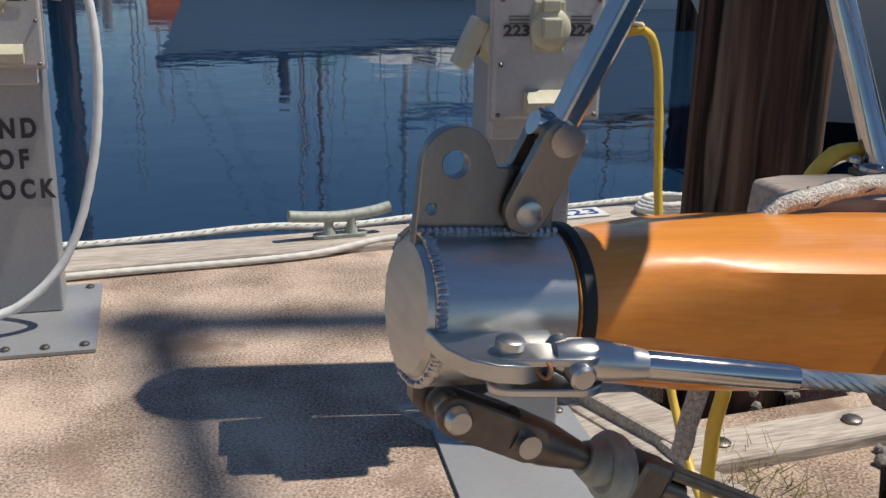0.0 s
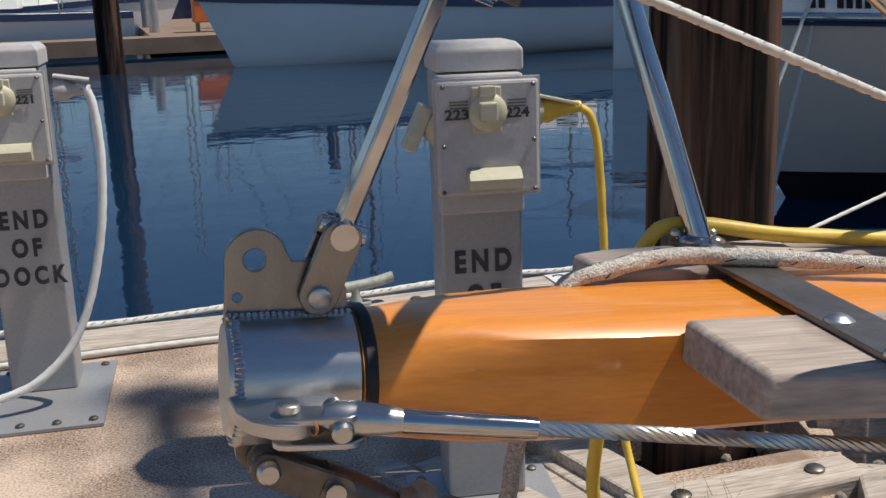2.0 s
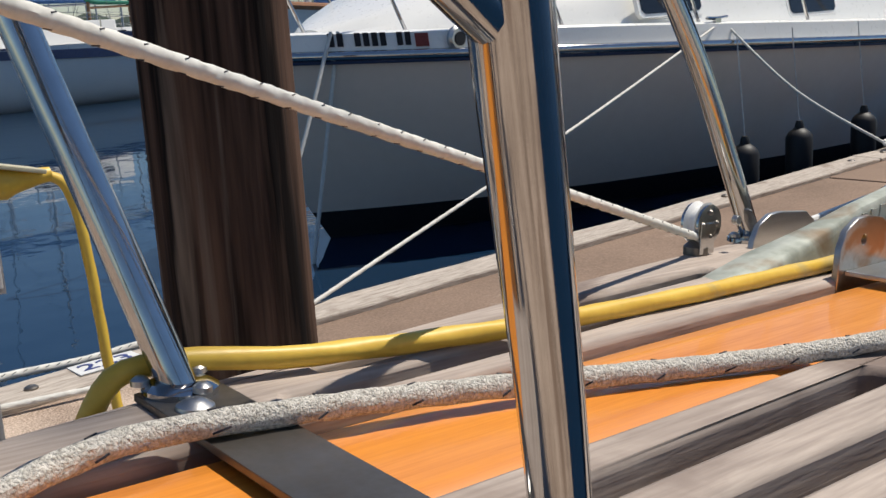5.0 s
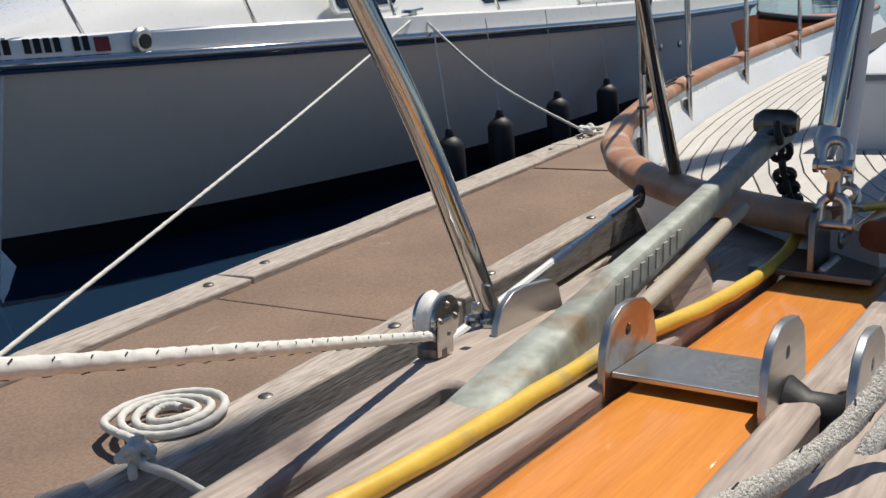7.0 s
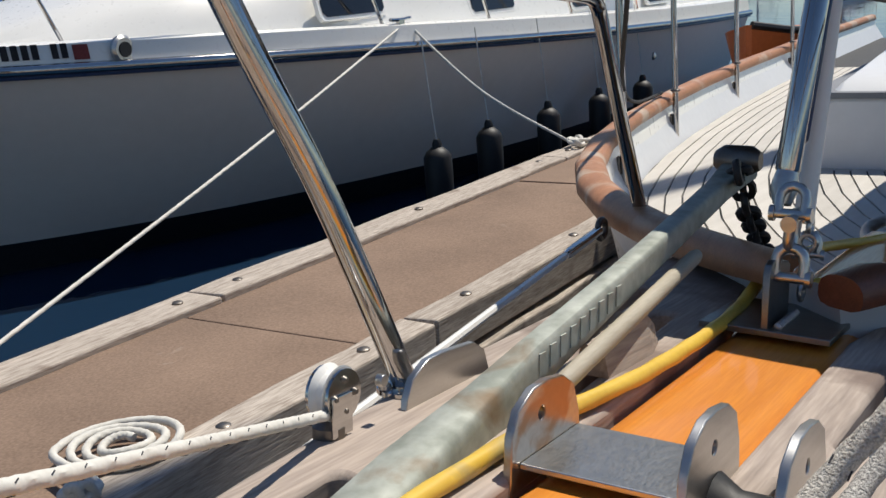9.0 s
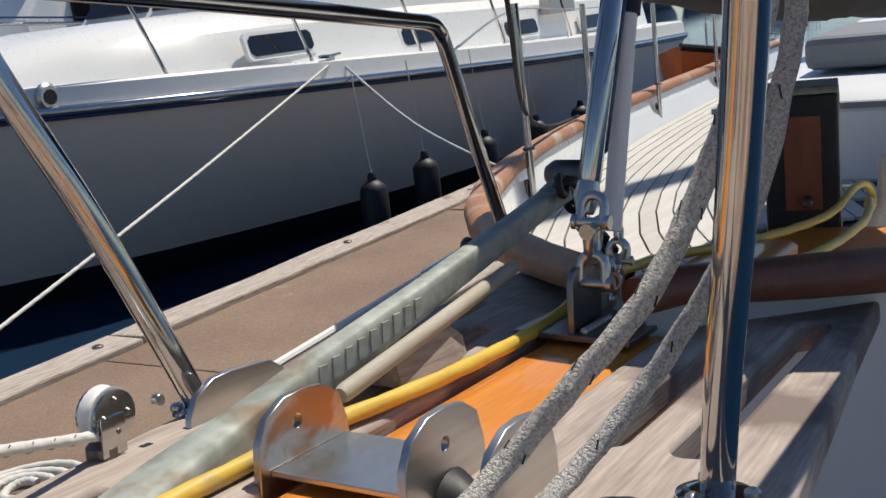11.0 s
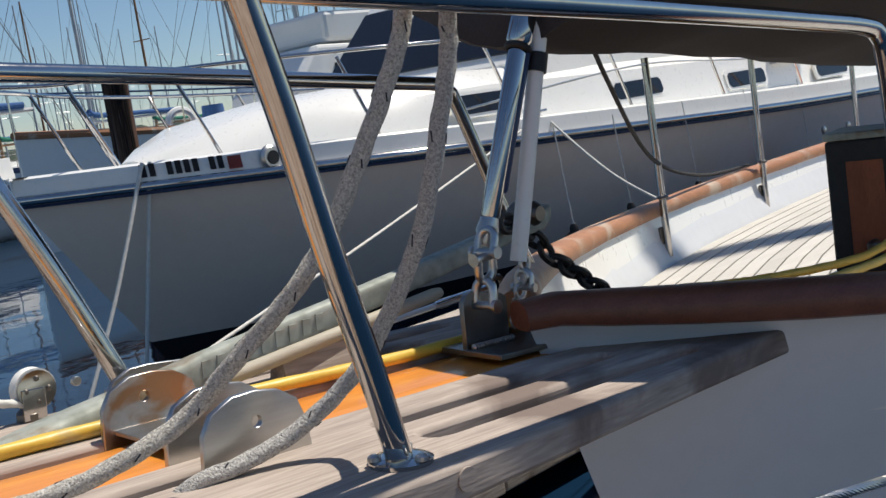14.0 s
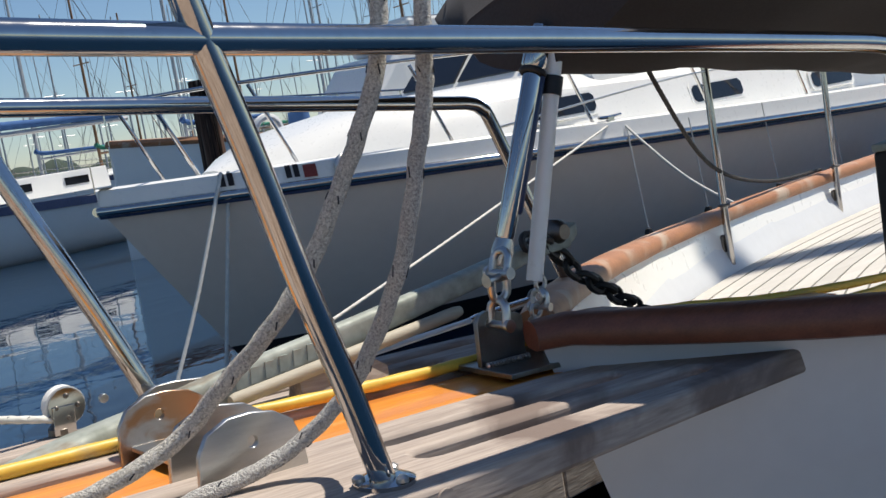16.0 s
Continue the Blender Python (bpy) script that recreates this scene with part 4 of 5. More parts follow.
part("fork_pin", turned(FP + Vector((0.004, -0.02, -0.005)), FP + Vector((0.004, 0.02, 0.0)), [(0, 0.006), (0.05, 0.0078), (0.95, 0.0078), (1, 0.006)], 16), BRUSHED, lug)
part("fork", turned(FP - tow * 0.006, FP + tow * 0.05, [(0, 0.008), (0.15, 0.0115), (0.4, 0.0125), (0.75, 0.0105), (1, 0.0082)], 18), BRUSHED, lug)
part("swage", turned(FP + tow * 0.045, FP + tow * 0.142, [(0, 0.0082), (0.05, 0.0088), (0.92, 0.0082), (1, 0.0075)], 18), STEEL, lug)
wa, wz = FP + tow * 0.138, FP + tow * 2.15
nside = tow.orthogonal().normalized()
nup = tow.cross(nside)
for k in range(7):
    pts = []
    for i in range(260):
        u = i / 259
        a = 2 * math.pi * (k / 7 + u * 38)
        pts.append(wa.lerp(wz, u) + 0.0042 * (math.cos(a) * nside + math.sin(a) * nup))
    part("strand", tube(pts, 0.0021, 5, None, curved=False), BRUSHED, lug, "twisted stainless wire strand")
part("cotter", torus((0.238, 0.562, 0.945), (1, 0.4, 0), 0.005, 0.0012, seg=12, cs=5), WORNTEAK, lug)

# bobstay with turnbuckle
BP = Vector((0.219, 0.643, 0.883))
bway = (Vector((0.506, 0.643, 0.760)) - BP).normalized()
bob = thing("bobstay", tuple(BP), "tarnished bobstay turnbuckle under the bowsprit end", "turnbuckle", frame_of=BOW)
part("lug", plate([(0.192, 0.905), (0.194, 0.882), (0.205, 0.87), (0.218, 0.869), (0.23, 0.876), (0.262, 0.90)], [], 0.012, Matrix.Translation((0.005, 0.655, 0)) @ pose(0, 0, 0, 90, 0, 0)), DARKSTEEL, bob)
part("pin", turned(BP + Vector((0, -0.022, 0)), BP + Vector((0, 0.03, 0)), [(0, 0.007), (0.05, 0.009), (0.95, 0.009), (1, 0.007)], 16), BRUSHED, bob)
BM = Matrix.Translation(BP) @ bway.to_track_quat("X", "Z").to_matrix().to_4x4()
for y in (-0.014, 0.008):
    part("toggle_plate", plate(slot(0.0, 0.06, 0, 0, 0.026), [], 0.006, BM @ Matrix.Translation((0, y, 0)) @ pose(0, 0, 0, 90, 0, 0)), DARKSTEEL, bob, bevel=0.001)
part("pin", rod(BM @ Vector((0.055, -0.02, 0)), BM @ Vector((0.055, 0.02, 0)), 0.008), BRUSHED, bob)
part("fork", turned(BP + bway * 0.045, BP + bway * 0.11, [(0, 0.016), (0.5, 0.015), (1, 0.009)], 14), DARKSTEEL, bob)
part("threaded_rod", rod(BP + bway * 0.08, BP + bway * 0.2, 0.0085), DARKSTEEL, bob)
part("threaded_rod", rod(BP + bway * 0.29, BP + bway * 0.36, 0.0085), DARKSTEEL, bob)
part("locknut", turned(BP + bway * 0.11, BP + bway * 0.135, [(0, 0.012), (0.5, 0.017), (1, 0.012)], 12), GALV, bob)
for y in (-0.013, 0.013):
    part("frame_bar", box(0.155, 0.35, -0.009, 0.009, y - 0.004, y + 0.004, m=BM), DARKSTEEL, bob, smooth=False, bevel=0.003)
for x in (0.15, 0.33):
    part("frame_end", box(x, x + 0.03, -0.012, 0.012, -0.018, 0.018, m=BM), DARKSTEEL, bob, smooth=False, bevel=0.005)
part("rag", torus(BP + bway * 0.135, bway + Vector((0.2, 0.1, 0.3)), 0.017, 0.009, seg=18, cs=8), GALV, bob, "grey tape wrapped round the turnbuckle")
part("stay_rod", rod(BP + bway * 0.35, BP + bway * 1.5, 0.0075), DARKSTEEL, bob)


# ---- platform boards, straps ----
def board(side):
    """side -1: the camera's side; 1: the dock's side."""
    c = 0.657
    ins = 0.0665
    o = [(0.528, c + side * ins), (0.523, c + side * 0.185 if side < 0 else c + 0.13), (0.56, c + side * (0.190 if side < 0 else 0.145)), (0.9, c + side * (0.232 if side < 0 else 0.19)), (1.25, c + side * (0.280 if side < 0 else 0.235)), (1.45, c + side * (0.299 if side < 0 else 0.252)),
         (1.9, c + side * (0.272 if side < 0 else 0.258)), (2.30, c + side * 0.254), (2.325, c + side * 0.242), (2.335, c + side * 0.165), (2.31, c + side * 0.15), (2.0, c + side * 0.09), (1.85, c + side * ins)]
    if side > 0:
        holes = [slot(0.73, 1.07, 0.755, 0.77, 0.026), slot(0.78, 1.28, 0.80, 0.83, 0.022), slot(1.55, 1.86, 0.78, 0.80, 0.028), slot(1.55, 1.98, 0.85, 0.87, 0.028)]
        o = o[::-1]
    else:
        holes = [slot(0.725, 1.07, 0.545, 0.548, 0.026), slot(0.725, 1.10, 0.488, 0.48, 0.026), slot(1.20, 1.44, 0.545, 0.545, 0.026), slot(1.545, 1.90, 0.522, 0.517, 0.032), slot(1.545, 1.985, 0.453, 0.445, 0.032)]
    ob = thing("platform_board", (1.3, c + side * 0.17, 0.965), "weathered grey teak bowsprit platform board with long slots", "platform", group="bowsprit platform boards", frame_of=BOW)
    part("plank", plate(o, holes, 0.036, Matrix.Translation((0, 0, 1.0))), TEAK, ob, bevel=0.006)
    return ob


near_board, far_board = board(-1), board(1)
part("wood_plug", turned((1.488, 0.3600, 0.985), (1.488, 0.3575, 0.985), [(0, 0.011), (1, 0.011)], 16), TEAK, near_board)
strap = thing("cross_strap", (0.64, 0.64, 1.0), "flat grey steel strap screwed across the platform", "strap", frame_of=BOW)
part("bar", plate([(0.618, 0.45), (0.672, 0.45), (0.694, 0.81), (0.640, 0.81)], [], 0.005, pose(0, 0, 1.0055)), DARKSTEEL, strap, bevel=0.001)
for x, y in ((0.637, 0.549), (0.63, 0.474), (0.656, 0.762)):
    part("screw", turned((x, y, 1.005), (x, y, 1.012), [(0, 0.012), (0.4, 0.0115), (0.8, 0.007), (1, 0.003)], 18), BRUSHED, strap)


# ---- pulpit ----
pulpit = thing("pulpit", (1.4, 0.64, 1.0), "polished stainless tube bow pulpit", "pulpit", frame_of=BOW)
TR = 0.0122


def leg(name, foot, pts, flange=0.032, bolts=True):
    part(name, tube([foot] + pts, TR, 16, step=5), STEEL, pulpit)
    fl = part("flange", turned((foot[0], foot[1], foot[2] - 0.001), (foot[0], foot[1], foot[2] + 0.007), [(0, flange), (0.6, flange), (0.9, flange * 0.8), (1, TR * 1.3)], 24), STEEL, pulpit)
    if bolts:
        for a in (0.6, 2.7, 4.8):
            x, y = foot[0] + 0.024 * math.cos(a), foot[1] + 0.024 * math.sin(a)
            part("bolt", turned((x, y, foot[2] + 0.005), (x, y, foot[2] + 0.011), [(0, 0.006), (0.6, 0.006), (1, 0.003)], 10), BRUSHED, fl)


leg("front_leg", (0.665, 0.478, 1.0055), [(0.624, 0.455, 1.1), (0.577, 0.429, 1.2), (0.53, 0.402, 1.3), (0.49, 0.382, 1.395)], 0.024)
leg("front_leg", (0.665, 0.797, 1.0055), [(0.642, 0.836, 1.1), (0.616, 0.875, 1.2), (0.591, 0.912, 1.3), (0.567, 0.95, 1.40)], 0.024)
leg("middle_leg", (1.458, 0.408, 1.0), [(1.415, 0.392, 1.1), (1.366, 0.372, 1.2), (1.322, 0.355, 1.3), (1.283, 0.342, 1.385), (1.262, 0.336, 1.44)], 0.029)
leg("middle_leg", (1.475, 0.90, 1.0), [(1.43, 0.912, 1.1), (1.382, 0.924, 1.2), (1.335, 0.946, 1.3), (1.30, 0.97, 1.39)], 0.029)
part("top_rail", tube([(0.54, 0.66, 1.42), (0.47, 0.52, 1.415), (0.49, 0.385, 1.405), (0.7, 0.372, 1.398), (1.0, 0.356, 1.392), (1.283, 0.342, 1.388), (1.7, 0.337, 1.39), (2.1, 0.332, 1.39), (2.25, 0.327, 1.388), (2.295, 0.325, 1.378), (2.315, 0.325, 1.35), (2.35, 0.328, 1.25), (2.405, 0.335, 1.05), (2.425, 0.335, 1.01)], 0.0125, 18), STEEL, pulpit)
part("top_rail", tube([(0.54, 0.66, 1.42), (0.5, 0.8, 1.415), (0.55, 0.94, 1.408), (0.8, 0.955, 1.402), (1.30, 0.977, 1.393), (1.7, 1.01, 1.388), (2.1, 1.045, 1.38), (2.185, 1.052, 1.378), (2.22, 1.055, 1.368), (2.245, 1.057, 1.34), (2.325, 1.052, 1.18), (2.42, 1.045, 1.0)], TR, 16), STEEL, pulpit)
part("diagonal_brace", tube([(0.567, 0.424, 1.222), (0.45, 0.405, 1.283), (0.355, 0.42, 1.335)], 0.0085, 12), STEEL, pulpit)


# ---- anchor, roller cheeks, tang ----
def cheek(y, x0, x1, top, mat, parent):
    r = 0.03
    o = [(x0, 0.985), (x0 + 0.002, top - 0.03), (x0 + 0.012, top - 0.012), (x0 + 0.035, top - 0.001), (x0 + 0.06, top), (x1 - 0.03, top - 0.004), (x1 - 0.010, top - 0.016), (x1, top - 0.04), (x1 + 0.006, 0.985)]
    part("cheek_plate", plate(o, [ring(1.394, 1.036, 0.0055, 12)], 0.007, Matrix.Translation((0, y, 0)) @ pose(0, 0, 0, 90, 0, 0)), mat, parent, "rust-stained steel cheek" if mat is RUSTY else "", bevel=0.001)


rol = thing("anchor_roller", (1.4, 0.65, 1.0), "stainless anchor roller cheeks bolted on the bowsprit", "anchor roller", frame_of=BOW)
for y, x0, x1, top in ((0.868, 1.425, 1.57, 1.038), (0.722, 1.345, 1.461, 1.060), (0.588, 1.337, 1.454, 1.063), (0.525, 1.335, 1.450, 1.064)):
    cheek(y, x0, x1, top, RUSTY if 0.7 < y < 0.8 else BRUSHED, rol)
part("saddle", box(1.358, 1.458, 0.5955, 0.7215, 1.003, 1.008), BRUSHED, rol, smooth=False, bevel=0.001)
part("roller", turned((1.40, 0.5325, 0.985), (1.40, 0.5875, 0.985), [(0, 0.03), (0.3, 0.02), (0.7, 0.02), (1, 0.03)], 18), RUBBER, rol)
anchor = thing("anchor", (1.7, 0.80, 1.0), "worn galvanised anchor stowed along the bowsprit", "anchor", frame_of=BOW)
rings = []
for x, y, z, w, h in ((1.05, 0.80, 0.93, 0.012, 0.02), (1.14, 0.80, 0.962, 0.026, 0.06), (1.25, 0.80, 0.99, 0.03, 0.08), (1.32, 0.80, 1.006, 0.026, 0.068), (1.42, 0.80, 1.021, 0.018, 0.054), (1.5, 0.80, 1.035, 0.0135, 0.044), (1.7, 0.80, 1.06, 0.0125, 0.036), (1.9, 0.80, 1.088, 0.0125, 0.032), (2.02, 0.80, 1.106, 0.0135, 0.03), (2.08, 0.80, 1.117, 0.019, 0.03), (2.12, 0.80, 1.124, 0.021, 0.034), (2.145, 0.80, 1.128, 0.014, 0.024)):
    n = 14
    rings.append([(x, y - 0.008 + w * math.copysign(abs(math.cos(a)) ** 0.4, math.cos(a)), z - h * 0.5 + h * 0.5 * math.copysign(abs(math.sin(a)) ** 0.4, math.sin(a)) + 0.012 + 0.036 * max(x - 1.35, 0)) for a in (2 * math.pi * (k + 0.5) / n for k in range(n))])
shank = part("shank", loft(rings), GALV, anchor)
for k in range(9):
    x = 1.50 + 0.021 * k
    z = 1.042 + 0.160 * (x - 1.5)
    part("cast_letter_bar", box(x, x + 0.012, 0.7778, 0.7805, z - 0.016, z + 0.004), GALV, shank, smooth=False)
part("fluke", loft([[(1.05 + 0.3 * t, 0.80 + w, 0.985 - 0.09 * (1 - t)), (1.05 + 0.3 * t, 0.80 + w * 0.2, 0.95 - 0.08 * (1 - t)), (1.05 + 0.3 * t, 0.80 - w, 0.985 - 0.09 * (1 - t)), (1.05 + 0.3 * t, 0.80, 0.93 - 0.08 * (1 - t))] for t, w in ((0, 0.01), (0.3, 0.04), (0.7, 0.05), (1, 0.02))]), GALV, anchor)
part("shackle_ball", turned((2.10, 0.762, 1.158), (2.10, 0.822, 1.158), [(0, 0.012), (0.2, 0.02), (0.8, 0.02), (1, 0.012)], 12), DARKSTEEL, anchor)
alone("boat_hook", turned((1.50, 0.757, 1.022), (1.88, 0.769, 1.070), [(0, 0.007), (0.02, 0.009), (0.97, 0.009), (1, 0.007)], 14), POLEWOOD, "cream wooden pole lying beside the anchor", "pole", frame_of=BOW)
alone("chafe_block", loft([[(1.60, 0.755, 1.0), (1.60, 0.79, 1.0), (1.60, 0.785, 1.03), (1.60, 0.762, 1.03)], [(1.70, 0.75, 1.0), (1.70, 0.80, 1.0), (1.70, 0.79, 1.04), (1.70, 0.76, 1.042)], [(1.74, 0.76, 1.0), (1.74, 0.79, 1.0), (1.74, 0.785, 1.02), (1.74, 0.765, 1.02)]]), TEAK, "small worn teak chock on the platform", "chock", frame_of=BOW)

tang = thing("stay_tang", (1.86, 0.655, 1.0), "welded steel stay tang on the bowsprit", "tang", frame_of=BOW)
part("base_plate", plate([(1.815, 0.592), (1.945, 0.588), (1.965, 0.73), (1.825, 0.735)], [], 0.007, pose(-0.004, 0.009, 1.009)), PLATE, tang, bevel=0.001)
part("upright", plate([(1.825, 1.004), (1.822, 1.066), (1.828, 1.076), (1.84, 1.080), (1.896, 1.070), (1.906, 1.064), (1.908, 1.004)], [ring(1.843, 1.063, 0.006, 12)], 0.008, Matrix.Translation((-0.003, 0.668, 0.002)) @ pose(0, 0, 0, 90, 0, 0)), PLATE, tang, bevel=0.001)
bm = bmesh.new()
for k in range(15):
    c = Vector((1.825 + 0.0052 * k, 0.658, 1.012))
    turned(c - Vector((0.003, 0, 0)), c + Vector((0.003, 0, 0)), [(0, 0.002), (0.3, 0.005), (0.7, 0.005), (1, 0.002)], 6, bm)
part("weld_bead", bm, WELD, tang, kind="stuff")


def shackle(c, axis, up, R=0.016, r=0.0055, name="shackle"):
    c, axis, up = Vector(c), Vector(axis).normalized(), Vector(up).normalized()
    side = axis.cross(up).normalized()
    pts = [c - side * R, c - side * R + up * R * 1.2]
    pts += [c + up * R * 1.2 + R * (-math.cos(a) * side + math.sin(a) * up) for a in (math.pi * k / 6 for k in range(1, 6))]
    pts += [c + side * R + up * R * 1.2, c + side * R]
    ob = thing(name, tuple(c), "forged steel shackle on the stay fitting", "shackle", frame_of=BOW)
    part("bow", tube(pts, r, 10, curved=False), BRUSHED, ob)
    part("pin", turned(c - side * R * 1.6, c + side * R * 1.6, [(0, r * 1.6), (0.12, r * 1.6), (0.13, r), (0.87, r), (0.88, r * 1.5), (1, r * 1.5)], 12), BRUSHED, ob)
    return ob


shackle((1.845, 0.655, 1.063), (1, 0, 0), (0.1, 0, 1), 0.015, 0.006)
shackle((1.852, 0.655, 1.125), (0, 1, 0), (0.1, 0.1, -1), 0.014, 0.006)
shackle((1.858, 0.66, 1.13), (1, 0, 0), (0.3, 0, 1), 0.014, 0.0055)
shackle((1.925, 0.655, 1.075), (1, 0.2, 0), (0.1, 0, 1), 0.011, 0.004)
links = thing("chain", (1.91, 0.655, 1.05), "short galvanised chain on the stay tang", "chain", frame_of=BOW)
for k in range(5):
    c = Vector((1.905 + 0.006 * k, 0.655, 1.035 + 0.018 * k))
    part("link", torus(c, (1, 0, 0) if k % 2 else (0, 1, 0), 0.009, 0.0032, seg=14, cs=6), BRUSHED, links)
stay = thing("inner_forestay", (1.87, 0.668, 1.13), "inner forestay with polished turnbuckle tube", "stay", frame_of=BOW)
S0, S1 = Vector((1.881, 0.674, 1.155)), Vector((1.977, 0.664, 1.455))
part("turnbuckle_tube", turned(S0.lerp(S1, 0.04), S0.lerp(S1, 0.82), [(0, 0.009), (0.03, 0.0135), (0.97, 0.0135), (1, 0.011)], 18), STEEL, stay)
part("window_strip", turned(S0.lerp(S1, 0.16) - Vector((-0.0085, 0.0085, 0)), S0.lerp(S1, 0.78) - Vector((-0.0085, 0.0085, 0)), [(0, 0.004), (0.02, 0.0065), (0.98, 0.0065), (1, 0.004)], 10), NAVY, stay, "dark slot in the tube")
part("upper_sleeve", turned(S0.lerp(S1, 0.8), S0.lerp(S1, 1.0), [(0, 0.014), (0.1, 0.018), (0.6, 0.018), (0.8, 0.013), (1, 0.011)], 18), STEEL, stay)
part("jaw", turned(S0 - (S1 - S0) * 0.06, S0.lerp(S1, 0.06), [(0, 0.010), (0.5, 0.016), (1, 0.012)], 14), BRUSHED, stay)
part("black_tie", torus(S0.lerp(S1, 0.79), (0.43, 0, 0.9), 0.015, 0.0045), RUBBER, stay)
pipe = thing("plastic_stay_sleeve", (1.94, 0.655, 1.12), "white plastic sleeve over a wire beside the stay", "sleeve", frame_of=BOW)
part("sleeve", rod((1.925, 0.662, 1.11), (2.006, 0.657, 1.47), 0.0115), GEL, pipe)
part("clip", turned((1.981, 0.6585, 1.36), (1.987, 0.658, 1.385), [(0, 0.015), (1, 0.015)], 14), RUBBER, pipe)

block = thing("furling_block", (1.345, 0.888, 1.0), "small stainless and white lead block for the furling line", "block", frame_of=BOW)
part("cheek", turned((1.352, 0.878, 1.034), (1.352, 0.882, 1.034), [(0, 0.022), (1, 0.022)], 20), STEEL, block)
part("sheave", turned((1.352, 0.8825, 1.034), (1.352, 0.8965, 1.034), [(0, 0.024), (0.3, 0.019), (0.7, 0.019), (1, 0.024)], 22), GEL, block)
part("cheek", turned((1.352, 0.897, 1.034), (1.352, 0.901, 1.034), [(0, 0.022), (1, 0.022)], 20), STEEL, block)
part("strap", box(1.334, 1.36, 0.876, 0.8775, 1.002, 1.036), STEEL, block, smooth=False, bevel=0.0006)
part("swivel", turned((1.345, 0.889, 0.999), (1.345, 0.889, 1.015), [(0, 0.014), (0.6, 0.014), (1, 0.008)], 14), DARKSTEEL, block)
for a in range(4):
    part("rivet", turned((1.352 + 0.013 * math.cos(a * 1.57), 0.8785, 1.034 + 0.013 * math.sin(a * 1.57)), (1.352 + 0.013 * math.cos(a * 1.57), 0.875, 1.034 + 0.013 * math.sin(a * 1.57)), [(0, 0.004), (1, 0.002)], 8), DARKSTEEL, block)

# ropes and hose on the platform
rope("furling_line", [(0.47, 0.66, 1.246), (0.9, 0.77, 1.134), (1.34, 0.885, 1.02)], 0.0046, LINE, "white furling line with dark flecks running to the block", fleck=0.025, frame_of=BOW)
rope("sheet_rope", [(0.44, 0.70, 0.80), (0.455, 0.70, 0.93), (0.478, 0.705, 0.99), (0.52, 0.706, 1.006), (0.59, 0.718, 1.0135), (0.69, 0.702, 1.013), (0.82, 0.674, 1.008), (0.998, 0.618, 1.004), (1.12, 0.572, 1.009), (1.20, 0.535, 1.02), (1.254, 0.512, 1.038), (1.306, 0.495, 1.065), (1.336, 0.463, 1.109), (1.369, 0.428, 1.158), (1.40, 0.409, 1.207), (1.423, 0.391, 1.266), (1.444, 0.375, 1.325), (1.462, 0.368, 1.386), (1.48, 0.366, 1.55)], 0.0078, ROPE, "thick worn white braided rope draped over the bowsprit", fleck=0.055, frame_of=BOW)
rope("sheet_rope", [(1.27, 0.53, 0.96), (1.31, 0.51, 1.0), (1.36, 0.502, 1.01), (1.411, 0.490, 1.028), (1.452, 0.466, 1.065), (1.472, 0.440, 1.108), (1.487, 0.393, 1.198), (1.499, 0.372, 1.294), (1.508, 0.367, 1.342), (1.512, 0.366, 1.39), (1.52, 0.366, 1.55)], 0.0078, ROPEGREY, "thick fuzzy grey rope rising from the platform", fleck=0.09, frame_of=BOW)
hose_w = [BOW.inverted() @ Vector(p) for p in ((1.034, 1.681, 0.782), (1.058, 1.672, 0.759), (1.067, 1.658, 0.679), (1.067, 1.625, 0.46), (1.065, 1.55, 0.2), (1.05, 1.42, 0.05), (1.0, 1.25, 0.02), (0.88, 1.07, 0.05), (0.75, 0.94, 0.2), (0.69, 0.89, 0.45))]
hose = rope("shore_cable", hose_w + [Vector(p) for p in ((0.615, 0.845, 0.93), (0.625, 0.827, 1.0), (0.66, 0.822, 1.018), (0.75, 0.797, 1.012), (0.87, 0.778, 1.009), (1.0, 0.762, 1.008), (1.15, 0.752, 1.008), (1.30, 0.750, 1.008), (1.45, 0.742, 1.01), (1.6, 0.722, 1.01), (1.77, 0.718, 1.008), (1.9, 0.722, 1.01), (2.02, 0.732, 1.018), (2.15, 0.738, 1.016), (2.35, 0.73, 1.005), (2.55, 0.67, 0.995), (2.82, 0.585, 1.005), (2.98, 0.56, 1.04), (3.06, 0.55, 1.04), (3.09, 0.54, 1.015), (3.05, 0.535, 0.995), (2.96, 0.53, 1.01), (2.88, 0.515, 1.03), (2.7, 0.5, 1.015), (2.4, 0.53, 1.005), (2.15, 0.62, 1.01), (2.06, 0.68, 1.01))],
            0.0078, YELLOW, "thick yellow shore power cable lying along the platform", "cable", frame_of=BOW, lump=0.0)


# ---- white motor cruiser beyond the finger ----
def pb(s, side):
    return Vector((3.68 + s, 5.784 + side * 1.761 * (1 - math.exp(-s / 1.424)), 0.701 - 0.038 * s - 0.001 * s * s + (0.004 * max(s - 4, 0) ** 2)))


CRUISER_AT = Vector((-0.13, -0.09, 0.075))
cruiser = thing("motor_cruiser", (6.0, 5.03, -0.4), "white motor cruiser with bounce-tinted topsides and chrome rub rail", "motor boat", frame_of=Matrix.Translation(CRUISER_AT))
PS = [0, 0.04, 0.1, 0.2, 0.35, 0.55, 0.8, 1.1, 1.5, 2.0, 2.6, 3.3, 4.1, 5.0, 6.0, 7.0, 8.2, 9.5]


